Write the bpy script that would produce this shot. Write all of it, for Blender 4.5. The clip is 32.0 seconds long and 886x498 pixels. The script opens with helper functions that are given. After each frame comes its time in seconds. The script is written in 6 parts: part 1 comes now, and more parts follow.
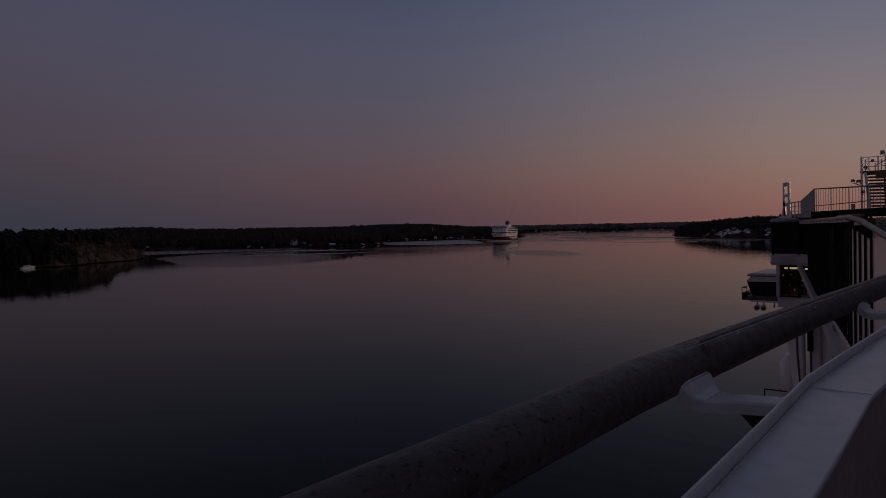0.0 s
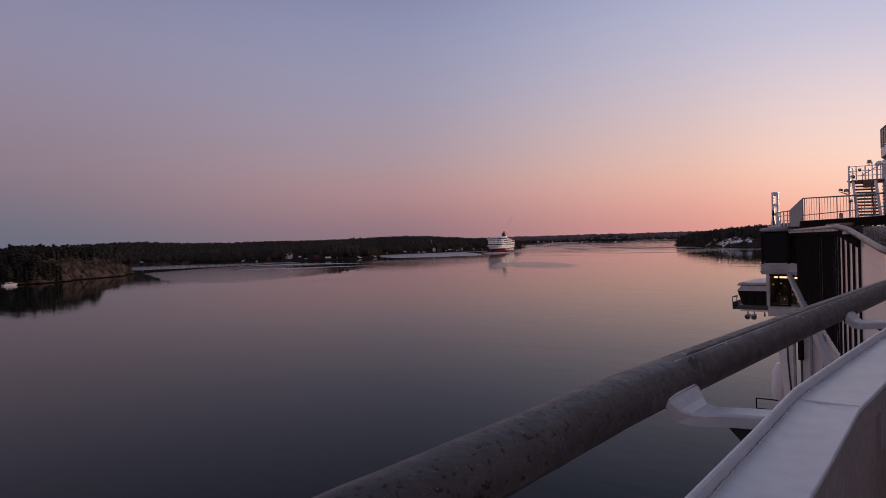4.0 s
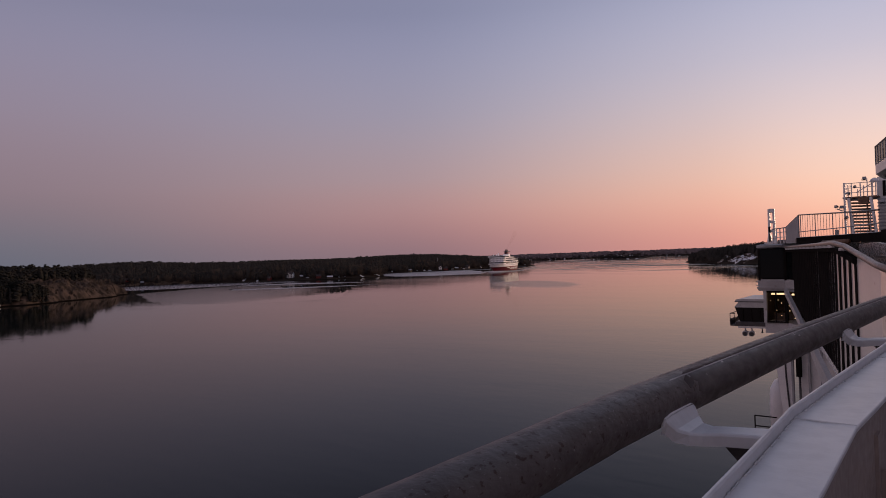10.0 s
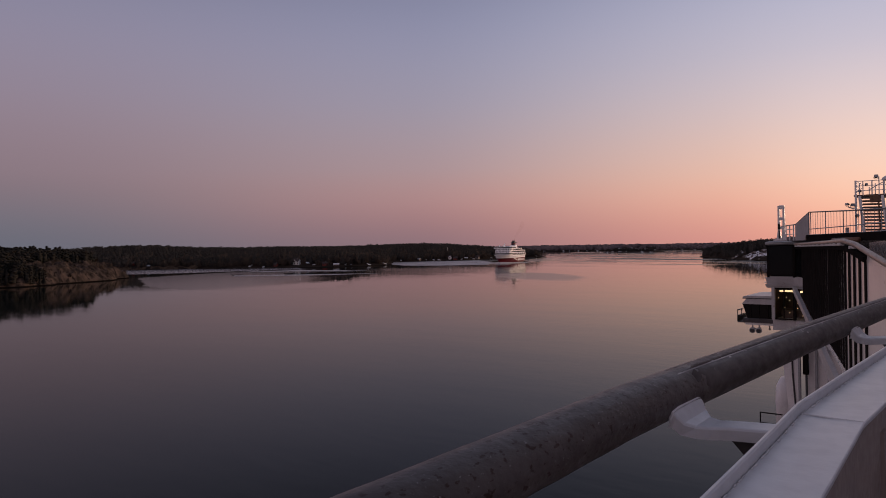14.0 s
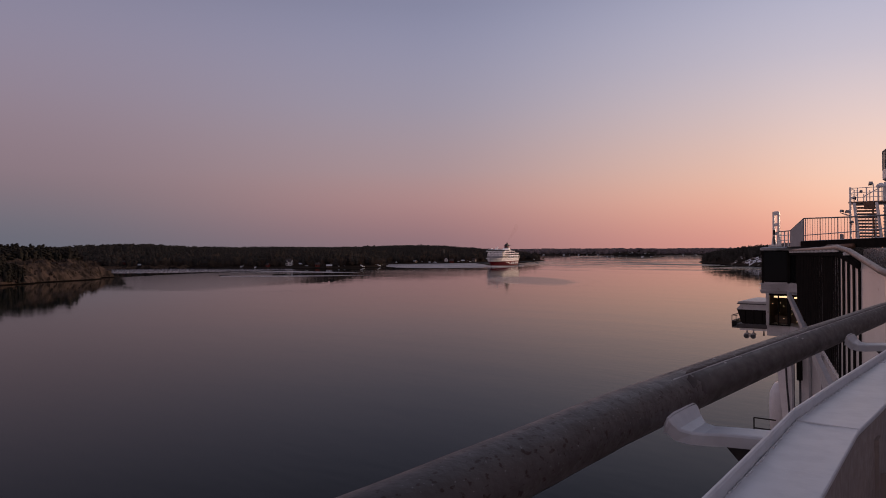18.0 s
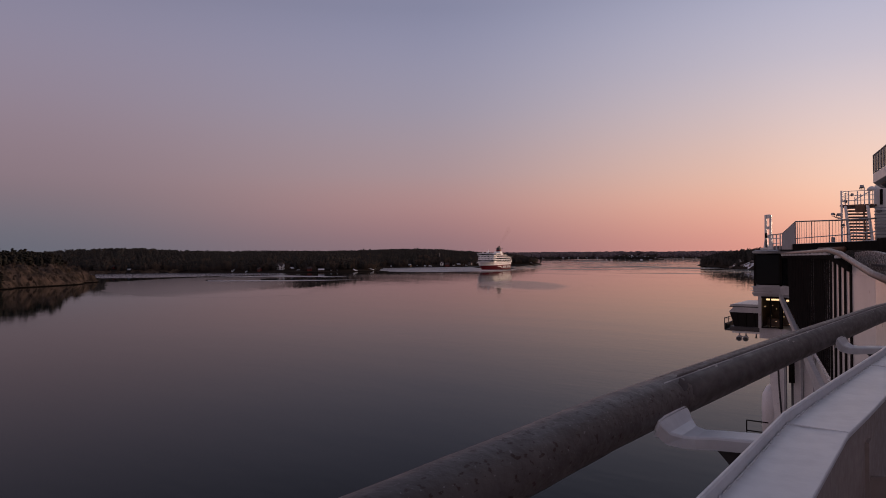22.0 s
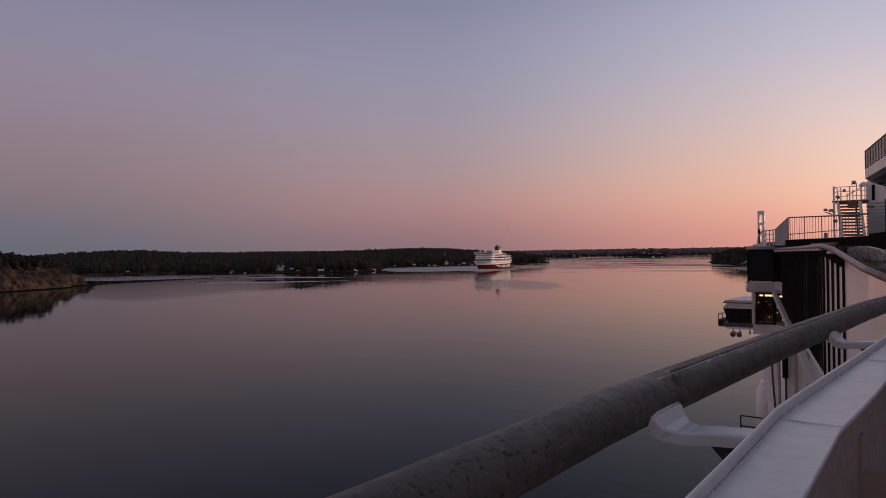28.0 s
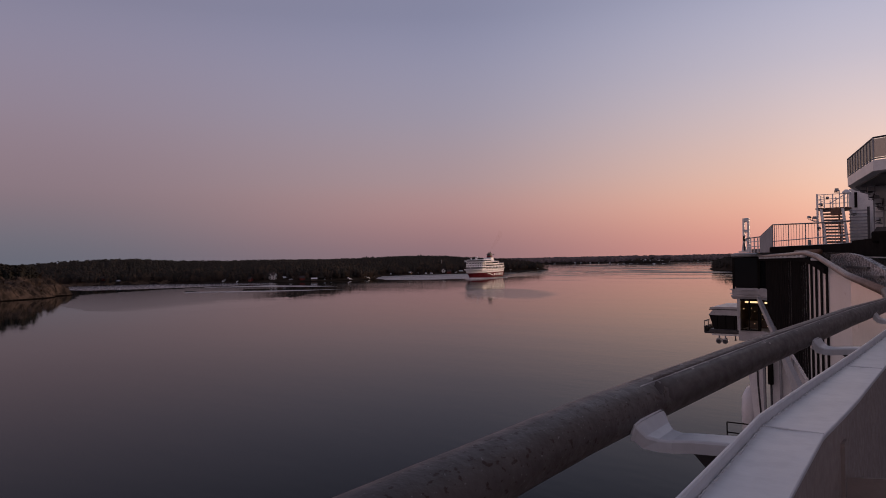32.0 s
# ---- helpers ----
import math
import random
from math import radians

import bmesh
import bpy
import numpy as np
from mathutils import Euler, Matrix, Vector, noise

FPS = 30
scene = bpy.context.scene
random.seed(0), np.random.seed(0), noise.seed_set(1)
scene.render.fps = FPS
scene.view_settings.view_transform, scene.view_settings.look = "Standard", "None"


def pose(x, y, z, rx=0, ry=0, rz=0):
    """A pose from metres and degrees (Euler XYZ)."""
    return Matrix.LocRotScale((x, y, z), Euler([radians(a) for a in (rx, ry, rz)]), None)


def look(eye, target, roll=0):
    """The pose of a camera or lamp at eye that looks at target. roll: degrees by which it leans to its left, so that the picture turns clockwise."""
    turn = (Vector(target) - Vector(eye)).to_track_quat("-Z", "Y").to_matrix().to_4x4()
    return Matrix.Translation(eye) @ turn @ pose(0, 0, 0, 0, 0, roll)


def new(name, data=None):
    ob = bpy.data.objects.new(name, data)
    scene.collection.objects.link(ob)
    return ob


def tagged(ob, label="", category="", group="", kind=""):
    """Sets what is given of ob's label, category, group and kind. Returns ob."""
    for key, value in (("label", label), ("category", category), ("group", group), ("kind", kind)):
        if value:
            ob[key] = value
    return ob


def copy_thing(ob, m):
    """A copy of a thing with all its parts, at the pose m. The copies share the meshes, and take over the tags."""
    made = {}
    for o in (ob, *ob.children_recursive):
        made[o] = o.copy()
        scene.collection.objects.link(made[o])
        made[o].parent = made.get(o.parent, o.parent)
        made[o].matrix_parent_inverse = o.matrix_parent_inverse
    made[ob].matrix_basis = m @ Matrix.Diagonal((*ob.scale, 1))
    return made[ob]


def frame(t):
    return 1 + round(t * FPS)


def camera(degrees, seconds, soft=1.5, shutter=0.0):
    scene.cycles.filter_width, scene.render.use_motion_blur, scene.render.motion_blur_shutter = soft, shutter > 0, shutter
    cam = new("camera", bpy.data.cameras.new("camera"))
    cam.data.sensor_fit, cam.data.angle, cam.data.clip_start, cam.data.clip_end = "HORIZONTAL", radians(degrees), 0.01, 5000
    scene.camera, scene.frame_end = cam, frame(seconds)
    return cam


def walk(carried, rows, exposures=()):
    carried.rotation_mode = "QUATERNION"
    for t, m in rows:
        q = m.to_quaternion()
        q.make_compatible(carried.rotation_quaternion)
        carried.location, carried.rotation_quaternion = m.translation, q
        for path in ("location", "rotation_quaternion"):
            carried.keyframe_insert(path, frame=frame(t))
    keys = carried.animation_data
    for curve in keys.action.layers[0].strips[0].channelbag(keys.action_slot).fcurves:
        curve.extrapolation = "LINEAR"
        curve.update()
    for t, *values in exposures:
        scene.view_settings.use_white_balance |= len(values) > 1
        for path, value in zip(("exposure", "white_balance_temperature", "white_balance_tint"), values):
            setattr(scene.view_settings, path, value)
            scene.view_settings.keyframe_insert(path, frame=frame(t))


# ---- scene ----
# ---- camera ----
# The world is fixed to the land; z = 0 is the water. The ferry that carries the camera runs along +y and turns slowly to port.
# Aboard, y points to the bow, -x to port, and the eye stands 27 m above the water.
LENS, SECONDS, EYE = 65.0, 32.0, 27.0
SPEED, TURN, TURN_GAIN = 4.482, 0.1912, 0.00126
# The ferry's small heel, trim and yaw, a row a second, in degrees.
SWAY = ((-0.09, 0.27, 0.28), (-0.08, 0.24, 0.22), (-0.05, 0.19, 0.14), (-0.04, 0.11, 0.09), (-0.03, 0.04, -0.01), (-0.03, 0.03, -0.06), (-0.03, -0.04, -0.14), (0.00, -0.12, -0.21), (0.02, -0.16, -0.24), (0.03, -0.19, -0.28), (0.01, -0.19, -0.29), (0.02, -0.15, -0.29), (0.01, -0.10, -0.26), (0.01, -0.01, -0.21), (-0.00, 0.08, -0.16), (-0.02, 0.14, -0.09), (-0.02, 0.14, -0.04), (-0.04, 0.17, 0.04), (-0.04, 0.20, 0.12), (-0.05, 0.18, 0.19), (-0.04, 0.16, 0.24), (-0.02, 0.12, 0.26), (-0.01, 0.09, 0.32), (-0.01, 0.03, 0.31), (0.00, -0.01, 0.30), (0.02, -0.05, 0.25), (0.05, -0.08, 0.16), (0.04, -0.08, 0.12), (0.04, -0.11, 0.04), (0.06, -0.14, -0.05), (0.09, -0.18, -0.15), (0.09, -0.21, -0.24), (0.09, -0.23, -0.31))


def own_pose(t):
    """The pose of the camera's own ferry at t seconds."""
    x = y = 0.0
    steps = max(1, int(t * 20))
    for k in range(steps):
        s = t * (k + 0.5) / steps
        a = radians(TURN * s + TURN_GAIN * s * s / 2)
        x, y = x - math.sin(a) * SPEED * t / steps, y + math.cos(a) * SPEED * t / steps
    k = min(int(t), len(SWAY) - 2)
    heel = [SWAY[k][n] + (SWAY[k + 1][n] - SWAY[k][n]) * (t - k) for n in range(3)]
    heading = TURN * t + TURN_GAIN * t * t / 2
    return pose(x, y, EYE, 0, 0, heading) @ pose(0, 0, 0, *[-a for a in heel]) @ pose(0, 0, -EYE)


def aboard(t, x, y, z, yaw, pitch, roll):
    """The camera's pose: its place on the ferry, and its yaw, pitch and roll there."""
    return own_pose(t) @ pose(x, y, z, 90 + pitch, 0, yaw) @ pose(0, 0, 0, 0, 0, roll)


FADE = ((0.0, -1.88, 5630, 8), (0.3, -1.05, 5680, 8), (0.6, -0.5, 5730, 8), (1.0, 0.08, 5730, 8), (1.5, 0.10, 5780, 8), (3.5, 0.06, 5930, 8), (9.0, 0.05, 6230, 8), (20.0, 0.0, 6380, 8), (32.0, 0.0, 6380, 8))
cam = camera(LENS, SECONDS, 0.9)
walk(cam, [
    (0.0, aboard(0.0, -0.006, -0.033, 26.993, 38.76, -1.81, -1.57)),
    (0.5, aboard(0.5, -0.004, -0.030, 26.997, 38.88, -1.51, -1.62)),
    (1.0, aboard(1.0, -0.004, -0.027, 26.996, 38.70, -1.40, -1.71)),
    (1.5, aboard(1.5, -0.004, -0.023, 26.995, 38.52, -1.31, -1.89)),
    (2.0, aboard(2.0, -0.004, -0.018, 26.996, 38.40, -1.21, -2.08)),
    (2.5, aboard(2.5, -0.004, -0.015, 26.995, 38.36, -1.13, -2.09)),
    (3.0, aboard(3.0, -0.002, -0.011, 26.995, 38.33, -1.09, -1.98)),
    (3.5, aboard(3.5, -0.003, -0.007, 26.997, 38.18, -1.04, -1.85)),
    (4.0, aboard(4.0, -0.002, -0.004, 26.998, 38.05, -0.92, -1.89)),
    (4.5, aboard(4.5, -0.000, -0.004, 26.998, 37.95, -0.75, -2.06)),
    (5.0, aboard(5.0, 0.002, -0.004, 26.997, 37.88, -0.58, -2.26)),
    (5.5, aboard(5.5, 0.003, -0.002, 26.997, 37.85, -0.46, -2.35)),
    (6.0, aboard(6.0, 0.003, 0.000, 26.998, 37.86, -0.40, -2.30)),
    (6.5, aboard(6.5, 0.002, 0.003, 27.000, 37.90, -0.28, -2.27)),
    (7.0, aboard(7.0, 0.002, 0.006, 27.002, 37.93, -0.00, -2.14)),
    (7.5, aboard(7.5, 0.002, 0.006, 27.001, 37.95, 0.26, -2.23)),
    (8.0, aboard(8.0, 0.004, 0.008, 27.001, 37.93, 0.39, -2.32)),
    (8.5, aboard(8.5, 0.005, 0.007, 27.001, 37.81, 0.52, -2.30)),
    (9.0, aboard(9.0, 0.004, 0.007, 27.001, 37.70, 0.55, -2.17)),
    (9.5, aboard(9.5, 0.003, 0.008, 27.000, 37.75, 0.50, -1.97)),
    (10.0, aboard(10.0, 0.001, 0.009, 27.001, 37.78, 0.47, -1.97)),
    (10.5, aboard(10.5, 0.002, 0.008, 27.001, 37.82, 0.47, -1.92)),
    (11.0, aboard(11.0, 0.003, 0.005, 27.001, 37.84, 0.44, -1.75)),
    (11.5, aboard(11.5, 0.003, 0.003, 27.001, 37.85, 0.38, -1.62)),
    (12.0, aboard(12.0, 0.003, 0.000, 27.002, 37.91, 0.25, -1.56)),
    (12.5, aboard(12.5, 0.003, -0.004, 26.999, 38.01, 0.10, -1.32)),
    (13.0, aboard(13.0, 0.001, -0.007, 27.001, 38.17, -0.11, -1.09)),
    (13.5, aboard(13.5, 0.002, -0.009, 27.002, 38.35, -0.14, -1.09)),
    (14.0, aboard(14.0, 0.002, -0.014, 27.000, 38.41, -0.21, -1.04)),
    (14.5, aboard(14.5, 0.001, -0.018, 27.000, 38.47, -0.34, -1.06)),
    (15.0, aboard(15.0, 0.001, -0.021, 27.002, 38.49, -0.38, -0.99)),
    (15.5, aboard(15.5, -0.001, -0.021, 27.003, 38.47, -0.35, -0.86)),
    (16.0, aboard(16.0, -0.001, -0.021, 27.004, 38.42, -0.26, -0.72)),
    (16.5, aboard(16.5, -0.001, -0.018, 27.004, 38.34, -0.17, -0.68)),
    (17.0, aboard(17.0, 0.001, -0.013, 27.003, 38.23, -0.07, -0.74)),
    (17.5, aboard(17.5, -0.001, -0.011, 27.003, 38.11, 0.07, -0.58)),
    (18.0, aboard(18.0, -0.002, -0.013, 27.002, 38.05, 0.01, -0.51)),
    (18.5, aboard(18.5, -0.001, -0.013, 27.003, 38.01, -0.04, -0.47)),
    (19.0, aboard(19.0, -0.003, -0.014, 27.004, 37.98, -0.02, -0.37)),
    (19.5, aboard(19.5, -0.001, -0.010, 27.005, 38.01, 0.09, -0.42)),
    (20.0, aboard(20.0, -0.001, -0.010, 27.005, 37.93, 0.18, -0.47)),
    (20.5, aboard(20.5, -0.001, -0.007, 27.005, 37.88, 0.22, -0.60)),
    (21.0, aboard(21.0, -0.001, -0.010, 27.004, 37.72, 0.26, -0.52)),
    (21.5, aboard(21.5, -0.001, -0.007, 27.003, 37.64, 0.26, -0.50)),
    (22.0, aboard(22.0, 0.001, -0.003, 27.003, 37.52, 0.26, -0.53)),
    (22.5, aboard(22.5, -0.001, 0.004, 27.004, 37.42, 0.27, -0.56)),
    (23.0, aboard(23.0, 0.002, 0.005, 27.003, 37.30, 0.32, -0.60)),
    (23.5, aboard(23.5, -0.001, 0.004, 27.001, 37.23, 0.29, -0.54)),
    (24.0, aboard(24.0, -0.001, 0.007, 27.000, 37.17, 0.14, -0.67)),
    (24.5, aboard(24.5, -0.002, 0.011, 26.998, 37.12, 0.04, -0.90)),
    (25.0, aboard(25.0, -0.000, 0.011, 26.999, 37.06, -0.03, -0.90)),
    (25.5, aboard(25.5, -0.002, 0.009, 26.999, 37.07, -0.05, -0.62)),
    (26.0, aboard(26.0, -0.002, 0.009, 26.999, 37.07, -0.03, -0.54)),
    (26.5, aboard(26.5, -0.002, 0.009, 26.999, 37.06, 0.02, -0.64)),
    (27.0, aboard(27.0, -0.001, 0.009, 26.999, 37.05, 0.07, -0.79)),
    (27.5, aboard(27.5, -0.000, 0.011, 26.999, 37.05, 0.10, -0.89)),
    (28.0, aboard(28.0, -0.000, 0.012, 26.999, 37.06, 0.10, -0.89)),
    (28.5, aboard(28.5, -0.001, 0.016, 26.999, 36.99, 0.07, -0.80)),
    (29.0, aboard(29.0, -0.001, 0.020, 27.000, 36.91, 0.09, -0.71)),
    (29.5, aboard(29.5, -0.001, 0.025, 27.000, 36.83, 0.26, -0.77)),
    (30.0, aboard(30.0, -0.001, 0.024, 26.998, 36.73, 0.37, -0.74)),
    (30.5, aboard(30.5, -0.001, 0.029, 26.998, 36.65, 0.42, -0.82)),
    (31.0, aboard(31.0, -0.001, 0.032, 26.996, 36.53, 0.44, -0.85)),
    (31.5, aboard(31.5, 0.002, 0.037, 26.998, 36.32, 0.55, -0.96)),
    (32.0, aboard(32.0, 0.003, 0.038, 26.997, 36.03, 0.70, -0.97)),
], FADE)

# ---- sky and light ----
SUN_AZIMUTH = 22.0  # degrees to starboard of +y
world = bpy.data.worlds.new("dusk_sky")
scene.world = world
world.use_nodes = True


def linear(r, g, b):
    """A colour given as 0 to 255 display values, in linear light."""
    return tuple((c / 255 / 12.92) if c < 10.3 else ((c / 255 + 0.055) / 1.055) ** 2.4 for c in (r, g, b))


def build_sky():
    tree = world.node_tree
    nodes, link = tree.nodes, tree.links.new
    nodes.clear()
    out = nodes.new("ShaderNodeOutputWorld")
    glow = nodes.new("ShaderNodeBackground")
    place = nodes.new("ShaderNodeTexCoord")
    split = nodes.new("ShaderNodeSeparateXYZ")
    link(place.outputs["Generated"], split.inputs[0])
    # how far the direction turns towards the place where the sun went down
    flat = nodes.new("ShaderNodeVectorMath")
    flat.operation = "MULTIPLY"
    flat.inputs[1].default_value = (1, 1, 0)
    link(place.outputs["Generated"], flat.inputs[0])
    unit = nodes.new("ShaderNodeVectorMath")
    unit.operation = "NORMALIZE"
    link(flat.outputs[0], unit.inputs[0])
    toward = nodes.new("ShaderNodeVectorMath")
    toward.operation = "DOT_PRODUCT"
    a = radians(SUN_AZIMUTH)
    toward.inputs[1].default_value = (math.sin(a), math.cos(a), 0)
    link(unit.outputs[0], toward.inputs[0])

    def band(stops):
        ramp = nodes.new("ShaderNodeValToRGB")
        ramp.color_ramp.interpolation = "B_SPLINE"
        el = ramp.color_ramp.elements
        while len(el) < len(stops):
            el.new(0.5)
        for e, (at, rgb) in zip(el, stops):
            e.position, e.color = at, (*linear(*rgb), 1)
        link(split.outputs["Z"], ramp.inputs[0])
        return ramp.outputs[0]

    behind = band(((0.0, (120, 122, 136)), (0.06, (180, 150, 154)), (0.14, (230, 184, 178)), (0.28, (220, 188, 194)), (0.5, (156, 147, 170)), (1.0, (72, 72, 85))))
    away = band(((0.0, (102, 104, 116)), (0.045, (112, 109, 121)), (0.10, (139, 116, 124)), (0.2, (147, 131, 145)), (0.33, (139, 137, 163)), (1.0, (72, 72, 85))))
    side = band(((0.0, (143, 113, 119)), (0.03, (160, 120, 124)), (0.065, (180, 135, 134)), (0.11, (174, 146, 148)), (0.2, (158, 151, 167)), (0.33, (139, 141, 171)), (1.0, (72, 72, 85))))
    sunny = band(((0.0, (236, 156, 141)), (0.045, (253, 183, 158)), (0.09, (252, 201, 174)), (0.16, (230, 202, 196)), (0.24, (205, 195, 206)), (0.36, (171, 174, 202)), (1.0, (72, 72, 85))))

    low_sun = band(((0.0, (252, 168, 132)), (0.045, (255, 202, 174)), (0.09, (254, 213, 191)), (0.16, (234, 208, 204)), (0.24, (198, 190, 204)), (0.36, (165, 169, 198)), (1.0, (72, 72, 85))))

    def blend(low, high, first, second):
        span = nodes.new("ShaderNodeMapRange")
        span.interpolation_type = "SMOOTHSTEP"
        span.inputs["From Min"].default_value, span.inputs["From Max"].default_value = low, high
        link(toward.outputs["Value"], span.inputs["Value"])
        mix = nodes.new("ShaderNodeMix")
        mix.data_type = "RGBA"
        link(span.outputs[0], mix.inputs[0])
        link(first, mix.inputs[6])
        link(second, mix.inputs[7])
        return mix.outputs[2]

    dusk = blend(0.74, 0.93, blend(0.40, 0.97, blend(-0.15, 0.6, blend(-0.60, -0.12, behind, away), side), sunny), low_sun)
    air = nodes.new("ShaderNodeTexSky")
    air.sky_type, air.sun_disc = "NISHITA", False
    air.sun_elevation, air.sun_rotation = radians(0.5), radians(SUN_AZIMUTH)
    both = nodes.new("ShaderNodeMix")
    both.data_type = "RGBA"
    both.inputs[0].default_value = 0.01
    link(dusk, both.inputs[6])
    link(air.outputs[0], both.inputs[7])
    link(both.outputs[2], glow.inputs[0])
    glow.inputs[1].default_value = 1.0
    link(glow.outputs[0], out.inputs[0])


build_sky()
sun = new("sun", bpy.data.lights.new("sun", "SUN"))
sun.data.energy, sun.data.angle, sun.data.color = 2.3, radians(28), (1.0, 0.62, 0.42)
sun.matrix_basis = look((0, 0, 0), (-math.sin(radians(SUN_AZIMUTH)), -math.cos(radians(SUN_AZIMUTH)), -0.09))

# ---- materials ----
def surface(name, colour, second=None, scale=3.0, rough=0.6, metal=0.0, bump=0.0, bump_scale=40.0, spots=None, spot_scale=20.0, spot_at=0.62, per_object=0.0, stretch=None, spread=(0.35, 0.65), ior=1.5, rough_swing=0.1, wet=0.0, scuff=None):
    """A procedural surface: two colours in a broad noise, fine relief, stains of their own, a shift from piece to piece."""
    mat = bpy.data.materials.new(name)
    mat.use_nodes = True
    nodes, link = mat.node_tree.nodes, mat.node_tree.links.new
    bsdf = nodes["Principled BSDF"]
    bsdf.inputs["Roughness"].default_value, bsdf.inputs["Metallic"].default_value, bsdf.inputs["IOR"].default_value = rough, metal, ior
    place = nodes.new("ShaderNodeTexCoord")
    where = place.outputs["Object"]
    if stretch:
        warp = nodes.new("ShaderNodeMapping")
        warp.inputs["Scale"].default_value = stretch
        link(where, warp.inputs[0])
        where = warp.outputs[0]

    def noise_of(size, detail=4.0):
        n = nodes.new("ShaderNodeTexNoise")
        n.inputs["Scale"].default_value, n.inputs["Detail"].default_value = size, detail
        link(where, n.inputs["Vector"])
        return n.outputs["Fac"]

    def spanned(value, low, high, to_low=0.0, to_high=1.0):
        m = nodes.new("ShaderNodeMapRange")
        for key, v in (("From Min", low), ("From Max", high), ("To Min", to_low), ("To Max", to_high)):
            m.inputs[key].default_value = v
        link(value, m.inputs["Value"])
        return m.outputs[0]

    def mixed(fac, a, b):
        m = nodes.new("ShaderNodeMix")
        m.data_type = "RGBA"
        link(fac, m.inputs[0])
        for socket, v in ((m.inputs[6], a), (m.inputs[7], b)):
            if isinstance(v, tuple):
                socket.default_value = (*v, 1)
            else:
                link(v, socket)
        return m.outputs[2]

    broad = noise_of(scale)
    second = second or tuple(c * 0.82 for c in colour)
    col = mixed(spanned(broad, *spread), colour, second)
    fine = noise_of(scale * 7.3, 6.0)
    col = mixed(spanned(fine, 0.4, 0.75, 0.0, 0.35), col, tuple(c * 0.75 for c in second))
    if spots:
        col = mixed(spanned(noise_of(spot_scale, 3.0), spot_at, spot_at + 0.06), col, spots)
    if scuff:
        col = mixed(spanned(noise_of(spot_scale * 1.7, 5.0), 0.66, 0.72), col, scuff)
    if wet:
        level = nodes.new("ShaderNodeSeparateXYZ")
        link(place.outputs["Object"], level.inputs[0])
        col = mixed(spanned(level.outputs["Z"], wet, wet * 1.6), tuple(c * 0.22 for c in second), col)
    if per_object:
        info = nodes.new("ShaderNodeObjectInfo")
        shift = nodes.new("ShaderNodeHueSaturation")
        link(spanned(info.outputs["Random"], 0, 1, 1 - per_object, 1 + per_object), shift.inputs["Value"])
        link(col, shift.inputs["Color"])
        col = shift.outputs[0]
    link(col, bsdf.inputs["Base Color"])
    link(spanned(fine, 0.3, 0.7, max(0.02, rough - rough_swing), min(1, rough + rough_swing)), bsdf.inputs["Roughness"])
    if bump:
        relief = nodes.new("ShaderNodeBump")
        relief.inputs["Strength"].default_value, relief.inputs["Distance"].default_value = bump, 0.02
        link(noise_of(bump_scale, 5.0), relief.inputs["Height"])
        link(relief.outputs[0], bsdf.inputs["Normal"])
    return mat


def lamp_glow(name, colour, strength):
    mat = bpy.data.materials.new(name)
    mat.use_nodes = True
    b = mat.node_tree.nodes["Principled BSDF"]
    b.inputs["Base Color"].default_value = (*colour, 1)
    b.inputs["Emission Color"].default_value = (*colour, 1)
    b.inputs["Emission Strength"].default_value = strength
    return mat


def clear_pane(name, tint, clear):
    mat = bpy.data.materials.new(name)
    mat.use_nodes = True
    nodes, link = mat.node_tree.nodes, mat.node_tree.links.new
    see, gloss, mix = nodes.new("ShaderNodeBsdfTransparent"), nodes.new("ShaderNodeBsdfGlossy"), nodes.new("ShaderNodeMixShader")
    see.inputs[0].default_value = (*tint, 1)
    gloss.inputs["Roughness"].default_value = 0.04
    mix.inputs[0].default_value = 1 - clear
    link(see.outputs[0], mix.inputs[1])
    link(gloss.outputs[0], mix.inputs[2])
    link(mix.outputs[0], nodes["Material Output"].inputs[0])
    return mat


